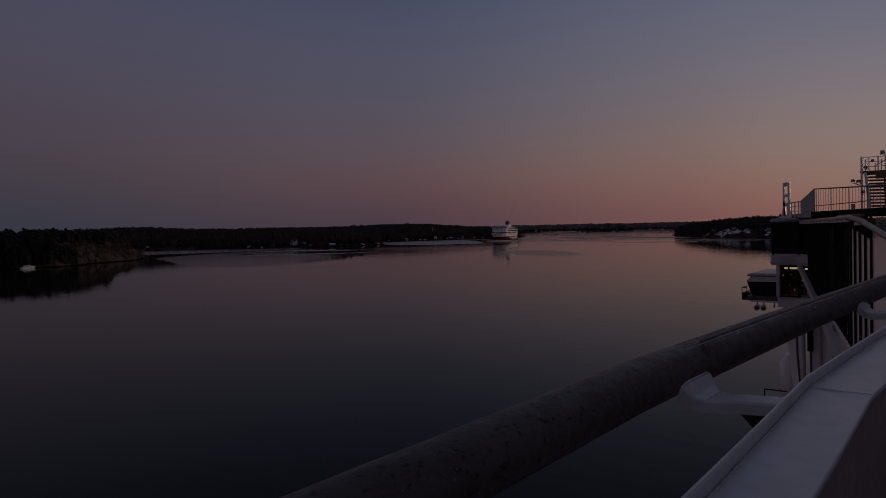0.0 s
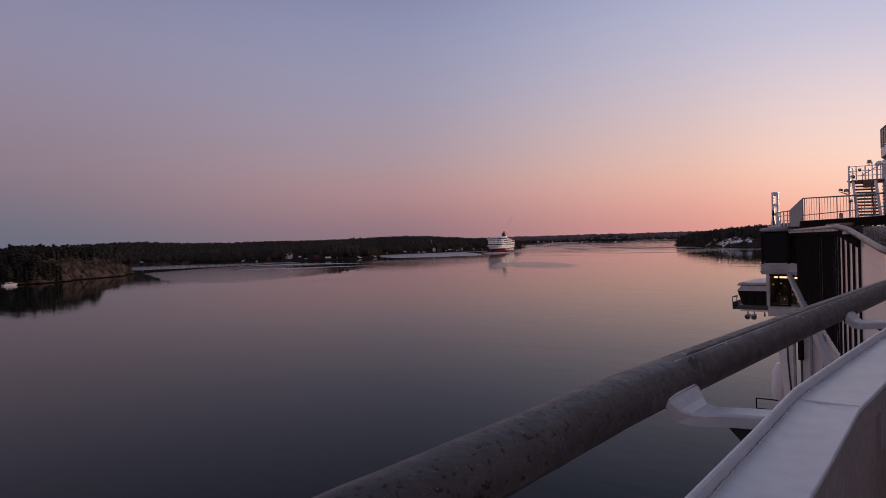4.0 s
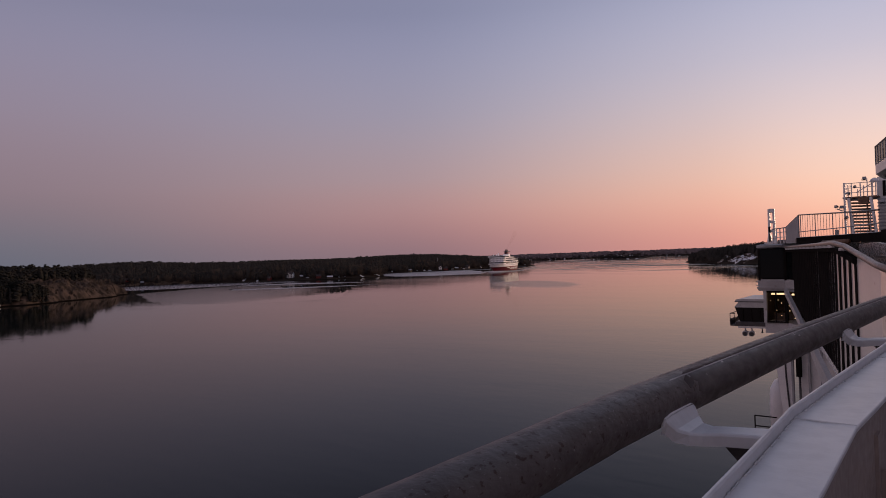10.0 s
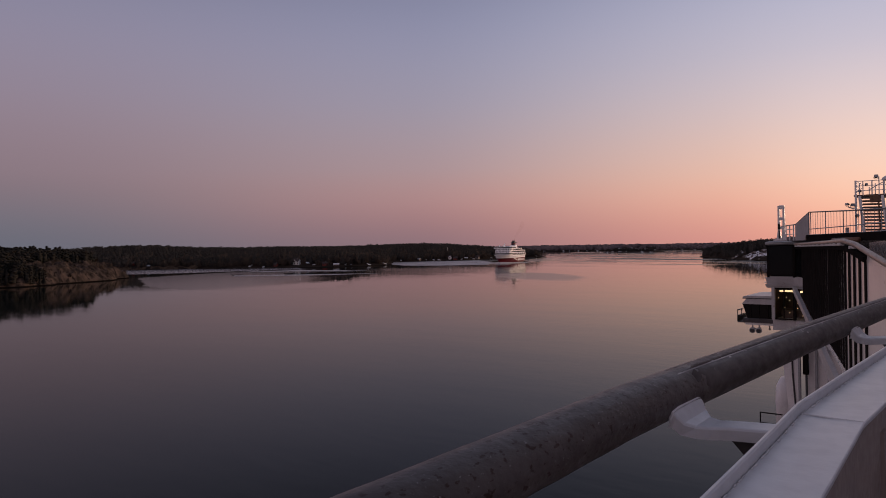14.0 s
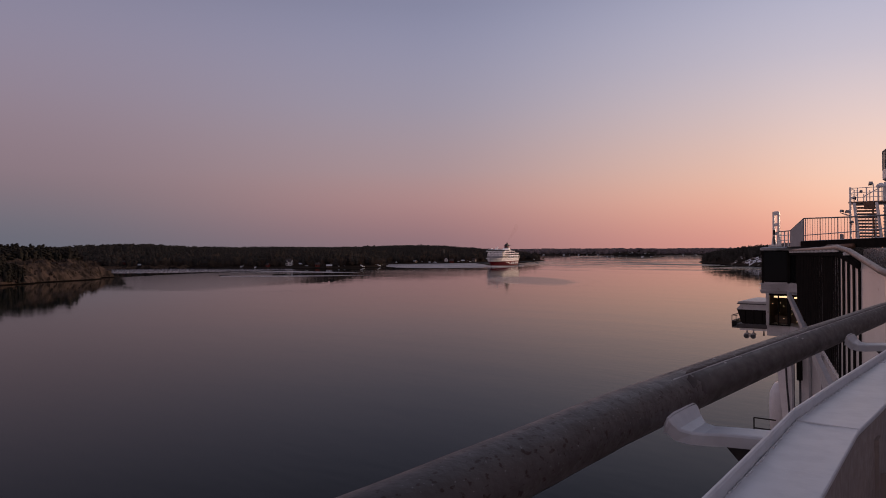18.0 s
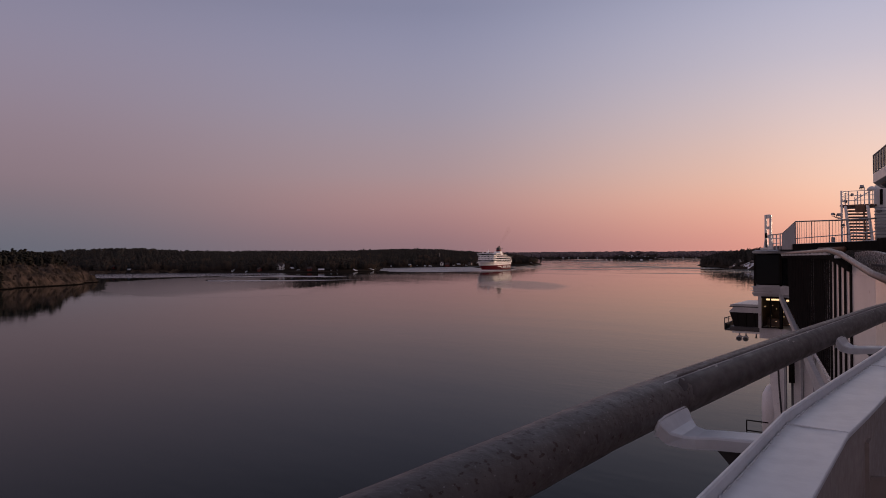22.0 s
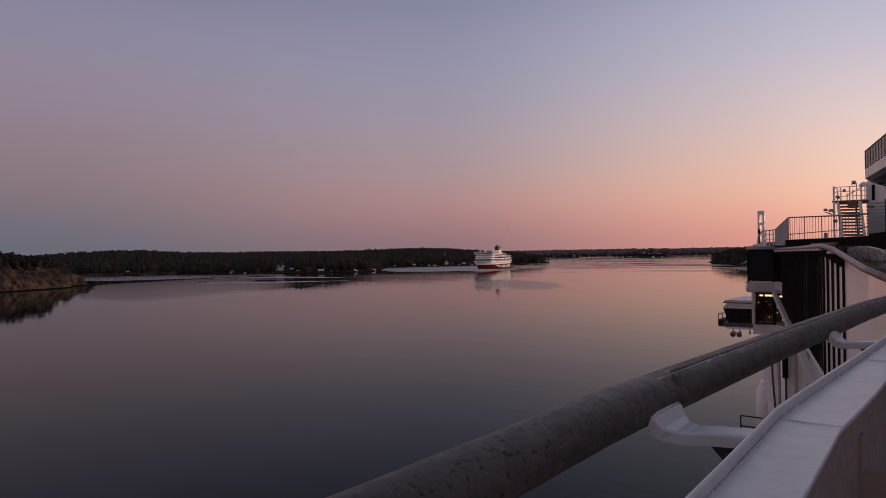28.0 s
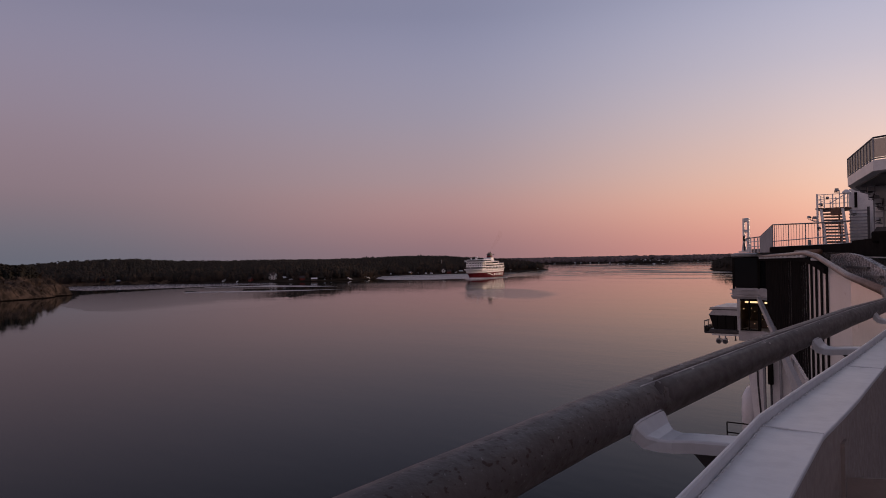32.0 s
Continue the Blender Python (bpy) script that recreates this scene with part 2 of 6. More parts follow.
def water_surface():
    mat = bpy.data.materials.new("sea_water")
    mat.use_nodes = True
    nodes, link = mat.node_tree.nodes, mat.node_tree.links.new
    b = nodes["Principled BSDF"]
    b.inputs["Base Color"].default_value = (0.008, 0.0105, 0.0095, 1)
    b.inputs["IOR"].default_value = 1.118
    place = nodes.new("ShaderNodeTexCoord")
    warp = nodes.new("ShaderNodeMapping")
    warp.inputs["Rotation"].default_value = (0, 0, radians(35))
    warp.inputs["Scale"].default_value = (0.35, 1.0, 1.0)
    link(place.outputs["Object"], warp.inputs[0])

    def noise_of(scale, detail):
        n = nodes.new("ShaderNodeTexNoise")
        n.inputs["Scale"].default_value, n.inputs["Detail"].default_value = scale, detail
        link(warp.outputs[0], n.inputs["Vector"])
        return n.outputs["Fac"]

    # catspaws: calm and breezy reaches
    span = nodes.new("ShaderNodeMapRange")
    for key, v in (("From Min", 0.42), ("From Max", 0.68), ("To Min", 0.006), ("To Max", 0.060)):
        span.inputs[key].default_value = v
    link(noise_of(0.008, 4.0), span.inputs["Value"])
    # a breeze lies on the reach off the wooded shore
    off = nodes.new("ShaderNodeVectorMath")
    off.operation = "DISTANCE"
    off.inputs[1].default_value = (-545, 655, 0)
    link(place.outputs["Object"], off.inputs[0])
    breeze = nodes.new("ShaderNodeMapRange")
    breeze.interpolation_type = "SMOOTHSTEP"
    for key, v in (("From Min", 170), ("From Max", 60), ("To Min", 0.0), ("To Max", 0.05)):
        breeze.inputs[key].default_value = v
    link(off.outputs["Value"], breeze.inputs["Value"])
    both = nodes.new("ShaderNodeMath")
    link(span.outputs[0], both.inputs[0])
    link(breeze.outputs[0], both.inputs[1])
    ruffled, patches, shared_part, summed = nodes.new("ShaderNodeMapRange"), nodes.new("ShaderNodeMapRange"), nodes.new("ShaderNodeMath"), nodes.new("ShaderNodeMath")
    for key, v in (("From Min", 0.49), ("From Max", 0.60), ("To Min", 0.0), ("To Max", 0.36)):
        patches.inputs[key].default_value = v
    link(noise_of(0.014, 4.0), patches.inputs["Value"])
    # long faint swell under small ripples
    swell, relief = nodes.new("ShaderNodeBump"), nodes.new("ShaderNodeBump")
    swell.inputs["Distance"].default_value = 0.70
    # old wash of the ferry on the reach between cape and island
    wash, churned = nodes.new("ShaderNodeVectorMath"), nodes.new("ShaderNodeMapRange")
    wash.operation = "DISTANCE"
    wash.inputs[1].default_value = (-480, 1150, 0)
    link(place.outputs["Object"], wash.inputs[0])
    churned.interpolation_type = "SMOOTHSTEP"
    for key, v in (("From Min", 420), ("From Max", 150), ("To Min", 0.11), ("To Max", 1.0)):
        churned.inputs[key].default_value = v
    link(wash.outputs["Value"], churned.inputs["Value"])
    link(churned.outputs[0], swell.inputs["Strength"])
    # ruffled patches lie in the wash
    ruffled.interpolation_type = "SMOOTHSTEP"
    for key, v in (("From Min", 950), ("From Max", 550), ("To Min", 0.0), ("To Max", 1.0)):
        ruffled.inputs[key].default_value = v
    reach = nodes.new("ShaderNodeVectorMath")
    reach.operation = "DISTANCE"
    reach.inputs[1].default_value = (-460, 1600, 0)
    link(place.outputs["Object"], reach.inputs[0])
    link(reach.outputs["Value"], ruffled.inputs["Value"])
    shared_part.operation = "MULTIPLY"
    link(ruffled.outputs[0], shared_part.inputs[0])
    link(patches.outputs[0], shared_part.inputs[1])
    link(both.outputs[0], summed.inputs[0])
    link(shared_part.outputs[0], summed.inputs[1])
    link(summed.outputs[0], b.inputs["Roughness"])
    relief.inputs["Strength"].default_value, relief.inputs["Distance"].default_value = 0.24, 0.10
    link(noise_of(0.045, 2.0), swell.inputs["Height"])
    link(noise_of(0.45, 5.0), relief.inputs["Height"])
    link(swell.outputs[0], relief.inputs["Normal"])
    link(relief.outputs[0], b.inputs["Normal"])
    return mat


WATER = water_surface()
WHITE = surface("white_ship_paint", (0.78, 0.78, 0.78), (0.70, 0.70, 0.71), 2.0, 0.38, bump=0.10, bump_scale=25, spots=(0.55, 0.50, 0.45), spot_scale=3.0, spot_at=0.70)
GLOSS_WHITE = surface("glossy_white_side_paint", (0.84, 0.82, 0.80), (0.79, 0.77, 0.75), 1.5, 0.22, rough_swing=0.04, spots=(0.62, 0.58, 0.54), spot_scale=2.5, spot_at=0.70)
for key, value in (("Coat Weight", 1.0), ("Coat Roughness", 0.22)):
    GLOSS_WHITE.node_tree.nodes["Principled BSDF"].inputs[key].default_value = value
# Grey paint of the wing; on the bay it darkens white paint for shade.
GREY_AND_SHADED_WHITE = surface("pale_grey_and_shaded_white_paint", (0.50, 0.50, 0.51), (0.42, 0.42, 0.43), 2.0, 0.42, bump=0.08, bump_scale=25, spots=(0.32, 0.29, 0.27), spot_scale=4.0, spot_at=0.66)
FERRY_WHITE = surface("fresh_white_ferry_paint", (0.90, 0.90, 0.89), (0.85, 0.85, 0.84), 0.3, 0.35)
CAP_PAINT = surface("thick_brushed_white_paint", (0.60, 0.625, 0.64), (0.53, 0.555, 0.57), 2.5, 0.34, rough_swing=0.035, bump=0.045, bump_scale=55, spots=(0.50, 0.47, 0.45), spot_scale=11.0, spot_at=0.73)
CANOPY = surface("dirty_white_canopy_paint", (0.42, 0.41, 0.41), (0.27, 0.26, 0.26), 3.0, 0.26, bump=0.08, bump_scale=25, spots=(0.20, 0.18, 0.17), spot_scale=5.0, spot_at=0.60, stretch=(1, 0.25, 1))
INNER_PAINT = surface("beige_bulwark_paint", (0.25, 0.208, 0.185), (0.21, 0.175, 0.157), 4.0, 0.55, bump=0.15)
RAIL = surface("weathered_brown_grey_rail_varnish", (0.104, 0.091, 0.086), (0.066, 0.056, 0.051), 3.0, 0.46, bump=0.22, bump_scale=38, spots=(0.030, 0.014, 0.009), spot_scale=80.0, spot_at=0.60, scuff=(0.19, 0.18, 0.175), stretch=(1, 0.55, 1), rough_swing=0.08, ior=1.40, spread=(0.3, 0.7))
BLACK = surface("black_panel", (0.013, 0.012, 0.012), (0.019, 0.017, 0.016), 2.0, 0.6, ior=1.01)
DARK_STEEL = surface("dark_painted_steel", (0.05, 0.05, 0.055), (0.035, 0.035, 0.04), 3.0, 0.45)
GREY = surface("grey_ship_paint", (0.34, 0.35, 0.37), (0.28, 0.29, 0.31), 3.0, 0.5, bump=0.1)
RED = surface("red_hull_paint", (0.150, 0.006, 0.016), (0.125, 0.005, 0.013), 0.2, 0.5, ior=1.25)
GLASS = surface("dark_window_glass", (0.006, 0.007, 0.008), (0.004, 0.005, 0.006), 0.5, 0.05, rough_swing=0.02, ior=1.22)
SOOT = surface("black_funnel_paint", (0.02, 0.02, 0.022), None, 0.5, 0.6)
TIMBER = surface("brown_deck_timber", (0.16, 0.085, 0.05), (0.12, 0.065, 0.04), 6.0, 0.6, stretch=(1, 0.2, 1))
LIT = lamp_glow("warm_ceiling_light", (1.0, 0.66, 0.34), 1.3)
ROCK = surface("bare_shore_rock", (0.20, 0.17, 0.15), (0.12, 0.10, 0.09), 0.05, 0.85, bump=0.6, bump_scale=0.6)
SOIL = surface("forest_floor", (0.050, 0.040, 0.032), (0.032, 0.026, 0.021), 0.05, 0.95, wet=0.25, ior=1.03)
PALE_ICE = surface("pale_ice_with_old_snow", (0.34, 0.325, 0.33), (0.12, 0.11, 0.115), 0.06, 0.35, ior=1.31, stretch=(0.7, 0.7, 1), spread=(0.42, 0.60))
FLOE = surface("thin_dark_ice", (0.009, 0.0105, 0.0095), (0.008, 0.0095, 0.0085), 0.03, 0.13, ior=1.128)


def thin_towards_open_water(mat, middle, long, wide, near, far, dull_middle, streaks=0.0, thin=0.02):
    """Thin ice and rippled water, dull round the middle and as smooth as the water towards the edge.
    long and wide: the two half axes of its oval; near, far: where it thins, in parts of them."""
    nodes, link = mat.node_tree.nodes, mat.node_tree.links.new
    place, off, oval = nodes.new("ShaderNodeTexCoord"), nodes.new("ShaderNodeVectorMath"), nodes.new("ShaderNodeCombineXYZ")
    off.operation = "SUBTRACT"
    off.inputs[1].default_value = middle
    link(place.outputs["Object"], off.inputs[0])
    for k, axis in enumerate((long, wide)):
        size = axis[0] ** 2 + axis[1] ** 2
        along = nodes.new("ShaderNodeVectorMath")
        along.operation = "DOT_PRODUCT"
        along.inputs[1].default_value = (axis[0] / size, axis[1] / size, 0)
        link(off.outputs["Vector"], along.inputs[0])
        link(along.outputs["Value"], oval.inputs[k])
    away, cloud, edge = nodes.new("ShaderNodeVectorMath"), nodes.new("ShaderNodeTexNoise"), nodes.new("ShaderNodeMath")
    away.operation, edge.operation = "LENGTH", "MULTIPLY_ADD"
    link(oval.outputs[0], away.inputs[0])
    link(oval.outputs[0], cloud.inputs["Vector"])
    cloud.inputs["Scale"].default_value, cloud.inputs["Detail"].default_value = 2.6, 5.0
    edge.inputs[1].default_value = streaks
    link(cloud.outputs["Fac"], edge.inputs[0])
    link(away.outputs["Value"], edge.inputs[2])
    for socket, dull, smooth in (("Roughness", dull_middle[0], thin), ("IOR", dull_middle[1], 1.118)):
        span = nodes.new("ShaderNodeMapRange")
        span.interpolation_type = "SMOOTHSTEP"
        for key, v in (("From Min", near + 0.5 * streaks), ("From Max", far + 0.5 * streaks), ("To Min", dull), ("To Max", smooth)):
            span.inputs[key].default_value = v
        link(edge.outputs[0], span.inputs["Value"])
        link(span.outputs[0], nodes["Principled BSDF"].inputs[socket])


thin_towards_open_water(FLOE, (-610, 400, 0), (212, -212), (105, 105), 0.60, 1.0, (0.16, 1.136))
SNOW = surface("old_snow", (0.75, 0.77, 0.80), (0.62, 0.64, 0.68), 0.1, 0.6)
ICE = surface("thin_grey_ice", (0.15, 0.135, 0.14), (0.08, 0.074, 0.077), 0.03, 0.24, ior=1.25, rough_swing=0.10)
NEEDLES = surface("dark_conifer_needles", (0.039, 0.039, 0.036), (0.050, 0.047, 0.043), 0.03, 0.95, per_object=0.25, ior=1.05)
# The conifer needles again, darkened to put the headland's shade into the colour.
SHADED_NEEDLES = surface("conifer_needles_darkened_for_shade", (0.024, 0.026, 0.022), (0.034, 0.032, 0.028), 0.05, 0.95, ior=1.05)
# Far forest colour, lightened so that the haze of distance is painted in.
HAZED_FOREST = surface("forest_paled_for_haze", (0.185, 0.158, 0.168), (0.145, 0.124, 0.132), 0.01, 0.95, ior=1.05)
TWIGS = surface("bare_brown_twigs", (0.098, 0.076, 0.058), (0.066, 0.052, 0.042), 0.08, 0.95, per_object=0.2, ior=1.05)
SMOKE = clear_pane("faint_brown_smoke", (0.986, 0.983, 0.980), 1.0)
REED = surface("dry_reeds", (0.24, 0.18, 0.13), (0.17, 0.13, 0.095), 0.1, 0.95, ior=1.05)
BARK = surface("grey_brown_bark", (0.07, 0.05, 0.04), (0.045, 0.035, 0.03), 1.0, 0.95)
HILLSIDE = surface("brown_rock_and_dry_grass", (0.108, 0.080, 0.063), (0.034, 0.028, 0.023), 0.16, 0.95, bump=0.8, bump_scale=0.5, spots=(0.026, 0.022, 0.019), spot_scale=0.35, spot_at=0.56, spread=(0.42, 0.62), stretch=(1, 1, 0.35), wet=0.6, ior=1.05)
# Wind-rippled water, rougher and duller than the sea around it.
RIPPLED = surface("dull_rippled_water", (0.020, 0.019, 0.020), (0.016, 0.015, 0.016), 0.02, 0.18, ior=1.15, rough_swing=0.02)
thin_towards_open_water(RIPPLED, (-330, 558, 0), (66, -60), (24, 26), 0.62, 1.08, (0.19, 1.152), 0.7, 0.055)
FOAM = surface("white_foam", (0.75, 0.76, 0.78), (0.5, 0.5, 0.52), 0.6, 0.6)
# Same rail, its base colour lightened to stand in for reflected sunset glow.
GLOW_LIT_RAIL = surface("rail_varnish_paled_by_sky_glow", (0.30, 0.215, 0.17), (0.21, 0.15, 0.12), 3.0, 0.40, bump=0.15, bump_scale=38, spots=(0.07, 0.035, 0.02), spot_scale=40.0, spot_at=0.62, stretch=(1, 0.55, 1))
RAIL_SMOOTH = surface("smooth_grey_brown_rail_paint", (0.070, 0.061, 0.057), (0.056, 0.049, 0.046), 5.0, 0.46, bump=0.06, bump_scale=60, spots=(0.035, 0.022, 0.016), spot_scale=30.0, spot_at=0.70, stretch=(1, 0.4, 1), ior=1.40)
RAIL_TOP = surface("dark_red_brown_rail_varnish", (0.072, 0.047, 0.041), (0.046, 0.032, 0.029), 8.0, 0.50, bump=0.25, bump_scale=45, spots=(0.020, 0.013, 0.011), spot_scale=35.0, spot_at=0.62, scuff=(0.17, 0.155, 0.15), stretch=(1, 0.5, 1), ior=1.35)
RAIL_WORN = surface("worn_light_rail_ridge", (0.40, 0.37, 0.355), (0.17, 0.155, 0.15), 14.0, 0.5, stretch=(1, 0.35, 1))
DARK_WOOD = surface("dark_cabin_wood", (0.085, 0.052, 0.032), (0.06, 0.036, 0.022), 3.0, 0.5)
HOUSE_WHITE = surface("white_house_boards", (0.27, 0.25, 0.23), (0.21, 0.19, 0.18), 0.6, 0.7)
VILLA_WHITE = surface("white_villa_boards", (0.84, 0.82, 0.79), (0.76, 0.74, 0.71), 0.6, 0.6)
HOUSE_RED = surface("falu_red_boards", (0.20, 0.035, 0.025), (0.16, 0.03, 0.022), 0.6, 0.8)
ROOF = surface("dark_roof_tiles", (0.07, 0.05, 0.045), (0.05, 0.04, 0.038), 0.6, 0.8)


PANE = clear_pane("smoked_glass_pane", (0.24, 0.25, 0.25), 0.80)

# ---- building blocks ----
def thing(name, label, category, group="", kind="", at=(0, 0, 0), turn=0.0):
    ob = new(name)
    ob.matrix_basis = pose(*at, 0, 0, turn)
    return tagged(ob, label, category, group, kind)


def mesh_of(name, bm, material, smooth=False):
    me = bpy.data.meshes.new(name)
    bm.to_mesh(me)
    bm.free()
    if smooth:
        me.polygons.foreach_set("use_smooth", [True] * len(me.polygons))
    for m in material if isinstance(material, (tuple, list)) else (material,):
        me.materials.append(m)
    return me


def part(name, bm, material, parent=None, label="", smooth=False):
    """Links a bmesh as one mesh object under a thing or a part."""
    ob = new(name, mesh_of(name, bm, material, smooth))
    if parent:
        ob.parent = parent
    return tagged(ob, label)


def shared(name, me, parent, m):
    """One more piece on a mesh that its alike pieces share."""
    ob = new(name, me)
    ob.parent = parent
    ob.matrix_basis = m
    return ob


def add_box(bm, x0, x1, y0, y1, z0, z1, bevel=0.0):
    made = bmesh.ops.create_cube(bm, size=1.0)["verts"]
    bmesh.ops.scale(bm, vec=(x1 - x0, y1 - y0, z1 - z0), verts=made)
    bmesh.ops.translate(bm, vec=((x0 + x1) / 2, (y0 + y1) / 2, (z0 + z1) / 2), verts=made)
    if bevel:
        edges = list({e for v in made for e in v.link_edges})
        bmesh.ops.bevel(bm, geom=edges, offset=bevel, segments=1, affect="EDGES")
    return bm


def box(*a, bevel=0.0):
    return add_box(bmesh.new(), *a, bevel=bevel)


def add_tube(bm, points, radius, sides=12):
    """A round bar along points, with mitred bends and closed ends."""
    pts = [Vector(p) for p in points]
    radii = radius if isinstance(radius, (tuple, list)) else [radius] * len(pts)
    rings = []
    for k, p in enumerate(pts):
        d = ((pts[k + 1] - p).normalized() if k + 1 < len(pts) else Vector()) + ((p - pts[k - 1]).normalized() if k else Vector())
        d.normalize()
        side = d.cross(Vector((0, 0, 1)))
        side = side.normalized() if side.length > 1e-4 else Vector((1, 0, 0))
        up = side.cross(d)
        rings.append([bm.verts.new(p + radii[k] * (math.cos(a) * side + math.sin(a) * up)) for a in [2 * math.pi * n / sides for n in range(sides)]])
    for a, b in zip(rings, rings[1:]):
        for n in range(sides):
            bm.faces.new((a[n], a[(n + 1) % sides], b[(n + 1) % sides], b[n]))
    bm.faces.new(rings[0][::-1])
    bm.faces.new(rings[-1])
    return bm


def tube(points, radius, sides=12):
    return add_tube(bmesh.new(), points, radius, sides)


def add_sweep(bm, section, path):
    """A closed section of (across, up) carried along path points of (x, y, z); across points to starboard."""
    rings = []
    pts = [Vector(p) for p in path]
    for k, p in enumerate(pts):
        d = pts[min(k + 1, len(pts) - 1)] - pts[max(k - 1, 0)]
        side = Vector((d.y, -d.x, 0)).normalized()
        rings.append([bm.verts.new(p + side * a + Vector((0, 0, u))) for a, u in section])
    n = len(section)
    for a, b in zip(rings, rings[1:]):
        for k in range(n):
            bm.faces.new((a[k], a[(k + 1) % n], b[(k + 1) % n], b[k]))
    bm.faces.new(rings[0][::-1])
    bm.faces.new(rings[-1])
    bmesh.ops.recalc_face_normals(bm, faces=bm.faces)
    return bm


def sweep(section, path):
    return add_sweep(bmesh.new(), section, path)


def prism(outline, z0, z1):
    """An upright prism on an outline of (x, y)."""
    bm = bmesh.new()
    low, high = [bm.verts.new((x, y, z0)) for x, y in outline], [bm.verts.new((x, y, z1)) for x, y in outline]
    n = len(outline)
    for k in range(n):
        bm.faces.new((low[k], low[(k + 1) % n], high[(k + 1) % n], high[k]))
    bm.faces.new(low[::-1])
    bm.faces.new(high)
    bmesh.ops.recalc_face_normals(bm, faces=bm.faces)
    return bm


def loft(rings):
    """A closed body through rings of equal count."""
    bm = bmesh.new()
    made = [[bm.verts.new(p) for p in ring] for ring in rings]
    n = len(made[0])
    for a, b in zip(made, made[1:]):
        for k in range(n):
            bm.faces.new((a[k], a[(k + 1) % n], b[(k + 1) % n], b[k]))
    bm.faces.new(made[0][::-1])
    bm.faces.new(made[-1])
    bmesh.ops.recalc_face_normals(bm, faces=bm.faces)
    return bm


def from_arrays(name, verts, faces, material, smooth=False):
    me = bpy.data.meshes.new(name)
    me.from_pydata(verts, [], faces)
    me.materials.append(material)
    if smooth:
        me.polygons.foreach_set("use_smooth", [True] * len(me.polygons))
    me.update()
    return me


# ---- water ----
bm = bmesh.new()
bmesh.ops.create_grid(bm, x_segments=4, y_segments=4, size=4600)
water = part("water", bm, WATER)
tagged(water, "calm dark sea mirroring the pink dusk sky", "sea", kind="structure")

# ---- land: shore outlines (x, y), height of the hills behind ----
HEADLAND = [(-640, 60), (-632, 180), (-616, 255), (-634, 290), (-648, 315), (-664, 343), (-700, 376), (-742, 390), (-800, 392), (-850, 360), (-930, 250), (-1000, 60)]
MAINLAND = [(-1250, 100), (-1160, 330), (-1060, 430), (-1000, 480), (-945, 565), (-855, 606), (-795, 658), (-762, 690), (-742, 730), (-735, 770), (-790, 830), (-855, 900), (-832, 970), (-795, 1045), (-812, 1140), (-800, 1230), (-785, 1275), (-800, 1290), (-860, 1330), (-1000, 1400), (-1350, 1500), (-1900, 1500), (-1900, 100)]
ISLAND = [(-474, 1292), (-448, 1230), (-410, 1175), (-385, 1150), (-340, 1085), (-300, 1040), (-240, 1015), (-120, 1010), (-60, 1060), (-40, 1200), (-120, 1330), (-280, 1390), (-400, 1370), (-450, 1330)]
FAR_SHORE = [(-2400, 1950), (-1700, 2120), (-1320, 2190), (-1120, 2230), (-960, 2290), (-820, 2200), (-640, 2150), (-300, 2250), (300, 2300), (900, 2200), (900, 3000), (-2400, 3000)]
ISLET = [(-990, 1890), (-950, 1850), (-900, 1835), (-850, 1850), (-800, 1890), (-840, 1930), (-930, 1935)]


def inside_depth(outline, x, y):
    """Metres from the shore, positive on land."""
    p = np.array(outline, float)
    q = np.roll(p, -1, 0)
    best, within = np.full(x.shape, 1e9), np.zeros(x.shape, bool)
    for (ax, ay), (bx, by) in zip(p, q):
        dx, dy = bx - ax, by - ay
        s = np.clip(((x - ax) * dx + (y - ay) * dy) / (dx * dx + dy * dy), 0, 1)
        best = np.minimum(best, np.hypot(x - ax - s * dx, y - ay - s * dy))
        within ^= ((ay > y) != (by > y)) & (x < (bx - ax) * (y - ay) / (by - ay + 1e-12) + ax)
    return np.where(within, best, -best)


def rolling(x, y, seed, size):
    """Smooth hills from a few waves, about -1 to 1."""
    r = np.random.RandomState(seed)
    z = 0
    for k in range(7):
        a, w, s = r.uniform(0, 6.28), r.uniform(0.6, 2.2) / size, r.uniform(0, 6.28)
        z = z + np.sin((x * np.cos(a) + y * np.sin(a)) * w * 6.28 + s) / 3.2
    return z


def relief_of(outline, hill, rise, seed, size=260.0, bank=1.5, swing=0.12, knolls=(), rough=0.8, jag=5.0, crag=0.0):
    """A height over (x, y): a bank at the shore, hills behind it, and single knolls (x, y, radius, metres)."""
    def height(x, y):
        d = inside_depth(outline, x, y) + jag * rolling(x, y, seed + 3, 45.0)
        top = hill * (1 + swing * rolling(x, y, seed, size))
        for kx, ky, radius, up in knolls:
            top = top + up * np.exp(-((x - kx) ** 2 + (y - ky) ** 2) / radius**2)
        z = bank * np.clip(d / 3, -1, 1) + top * (1 - np.exp(-np.maximum(d, 0) / rise))
        return np.where(d < 0, np.maximum(-3, d * 0.3), z + (rough * rolling(x, y, seed + 9, 22.0) - crag * np.abs(rolling(x, y, seed + 17, 9.0)) + 0.5 * crag * np.abs(rolling(x, y, seed + 23, 4.5))) * np.clip(d / 8, 0, 1)), d

    return height


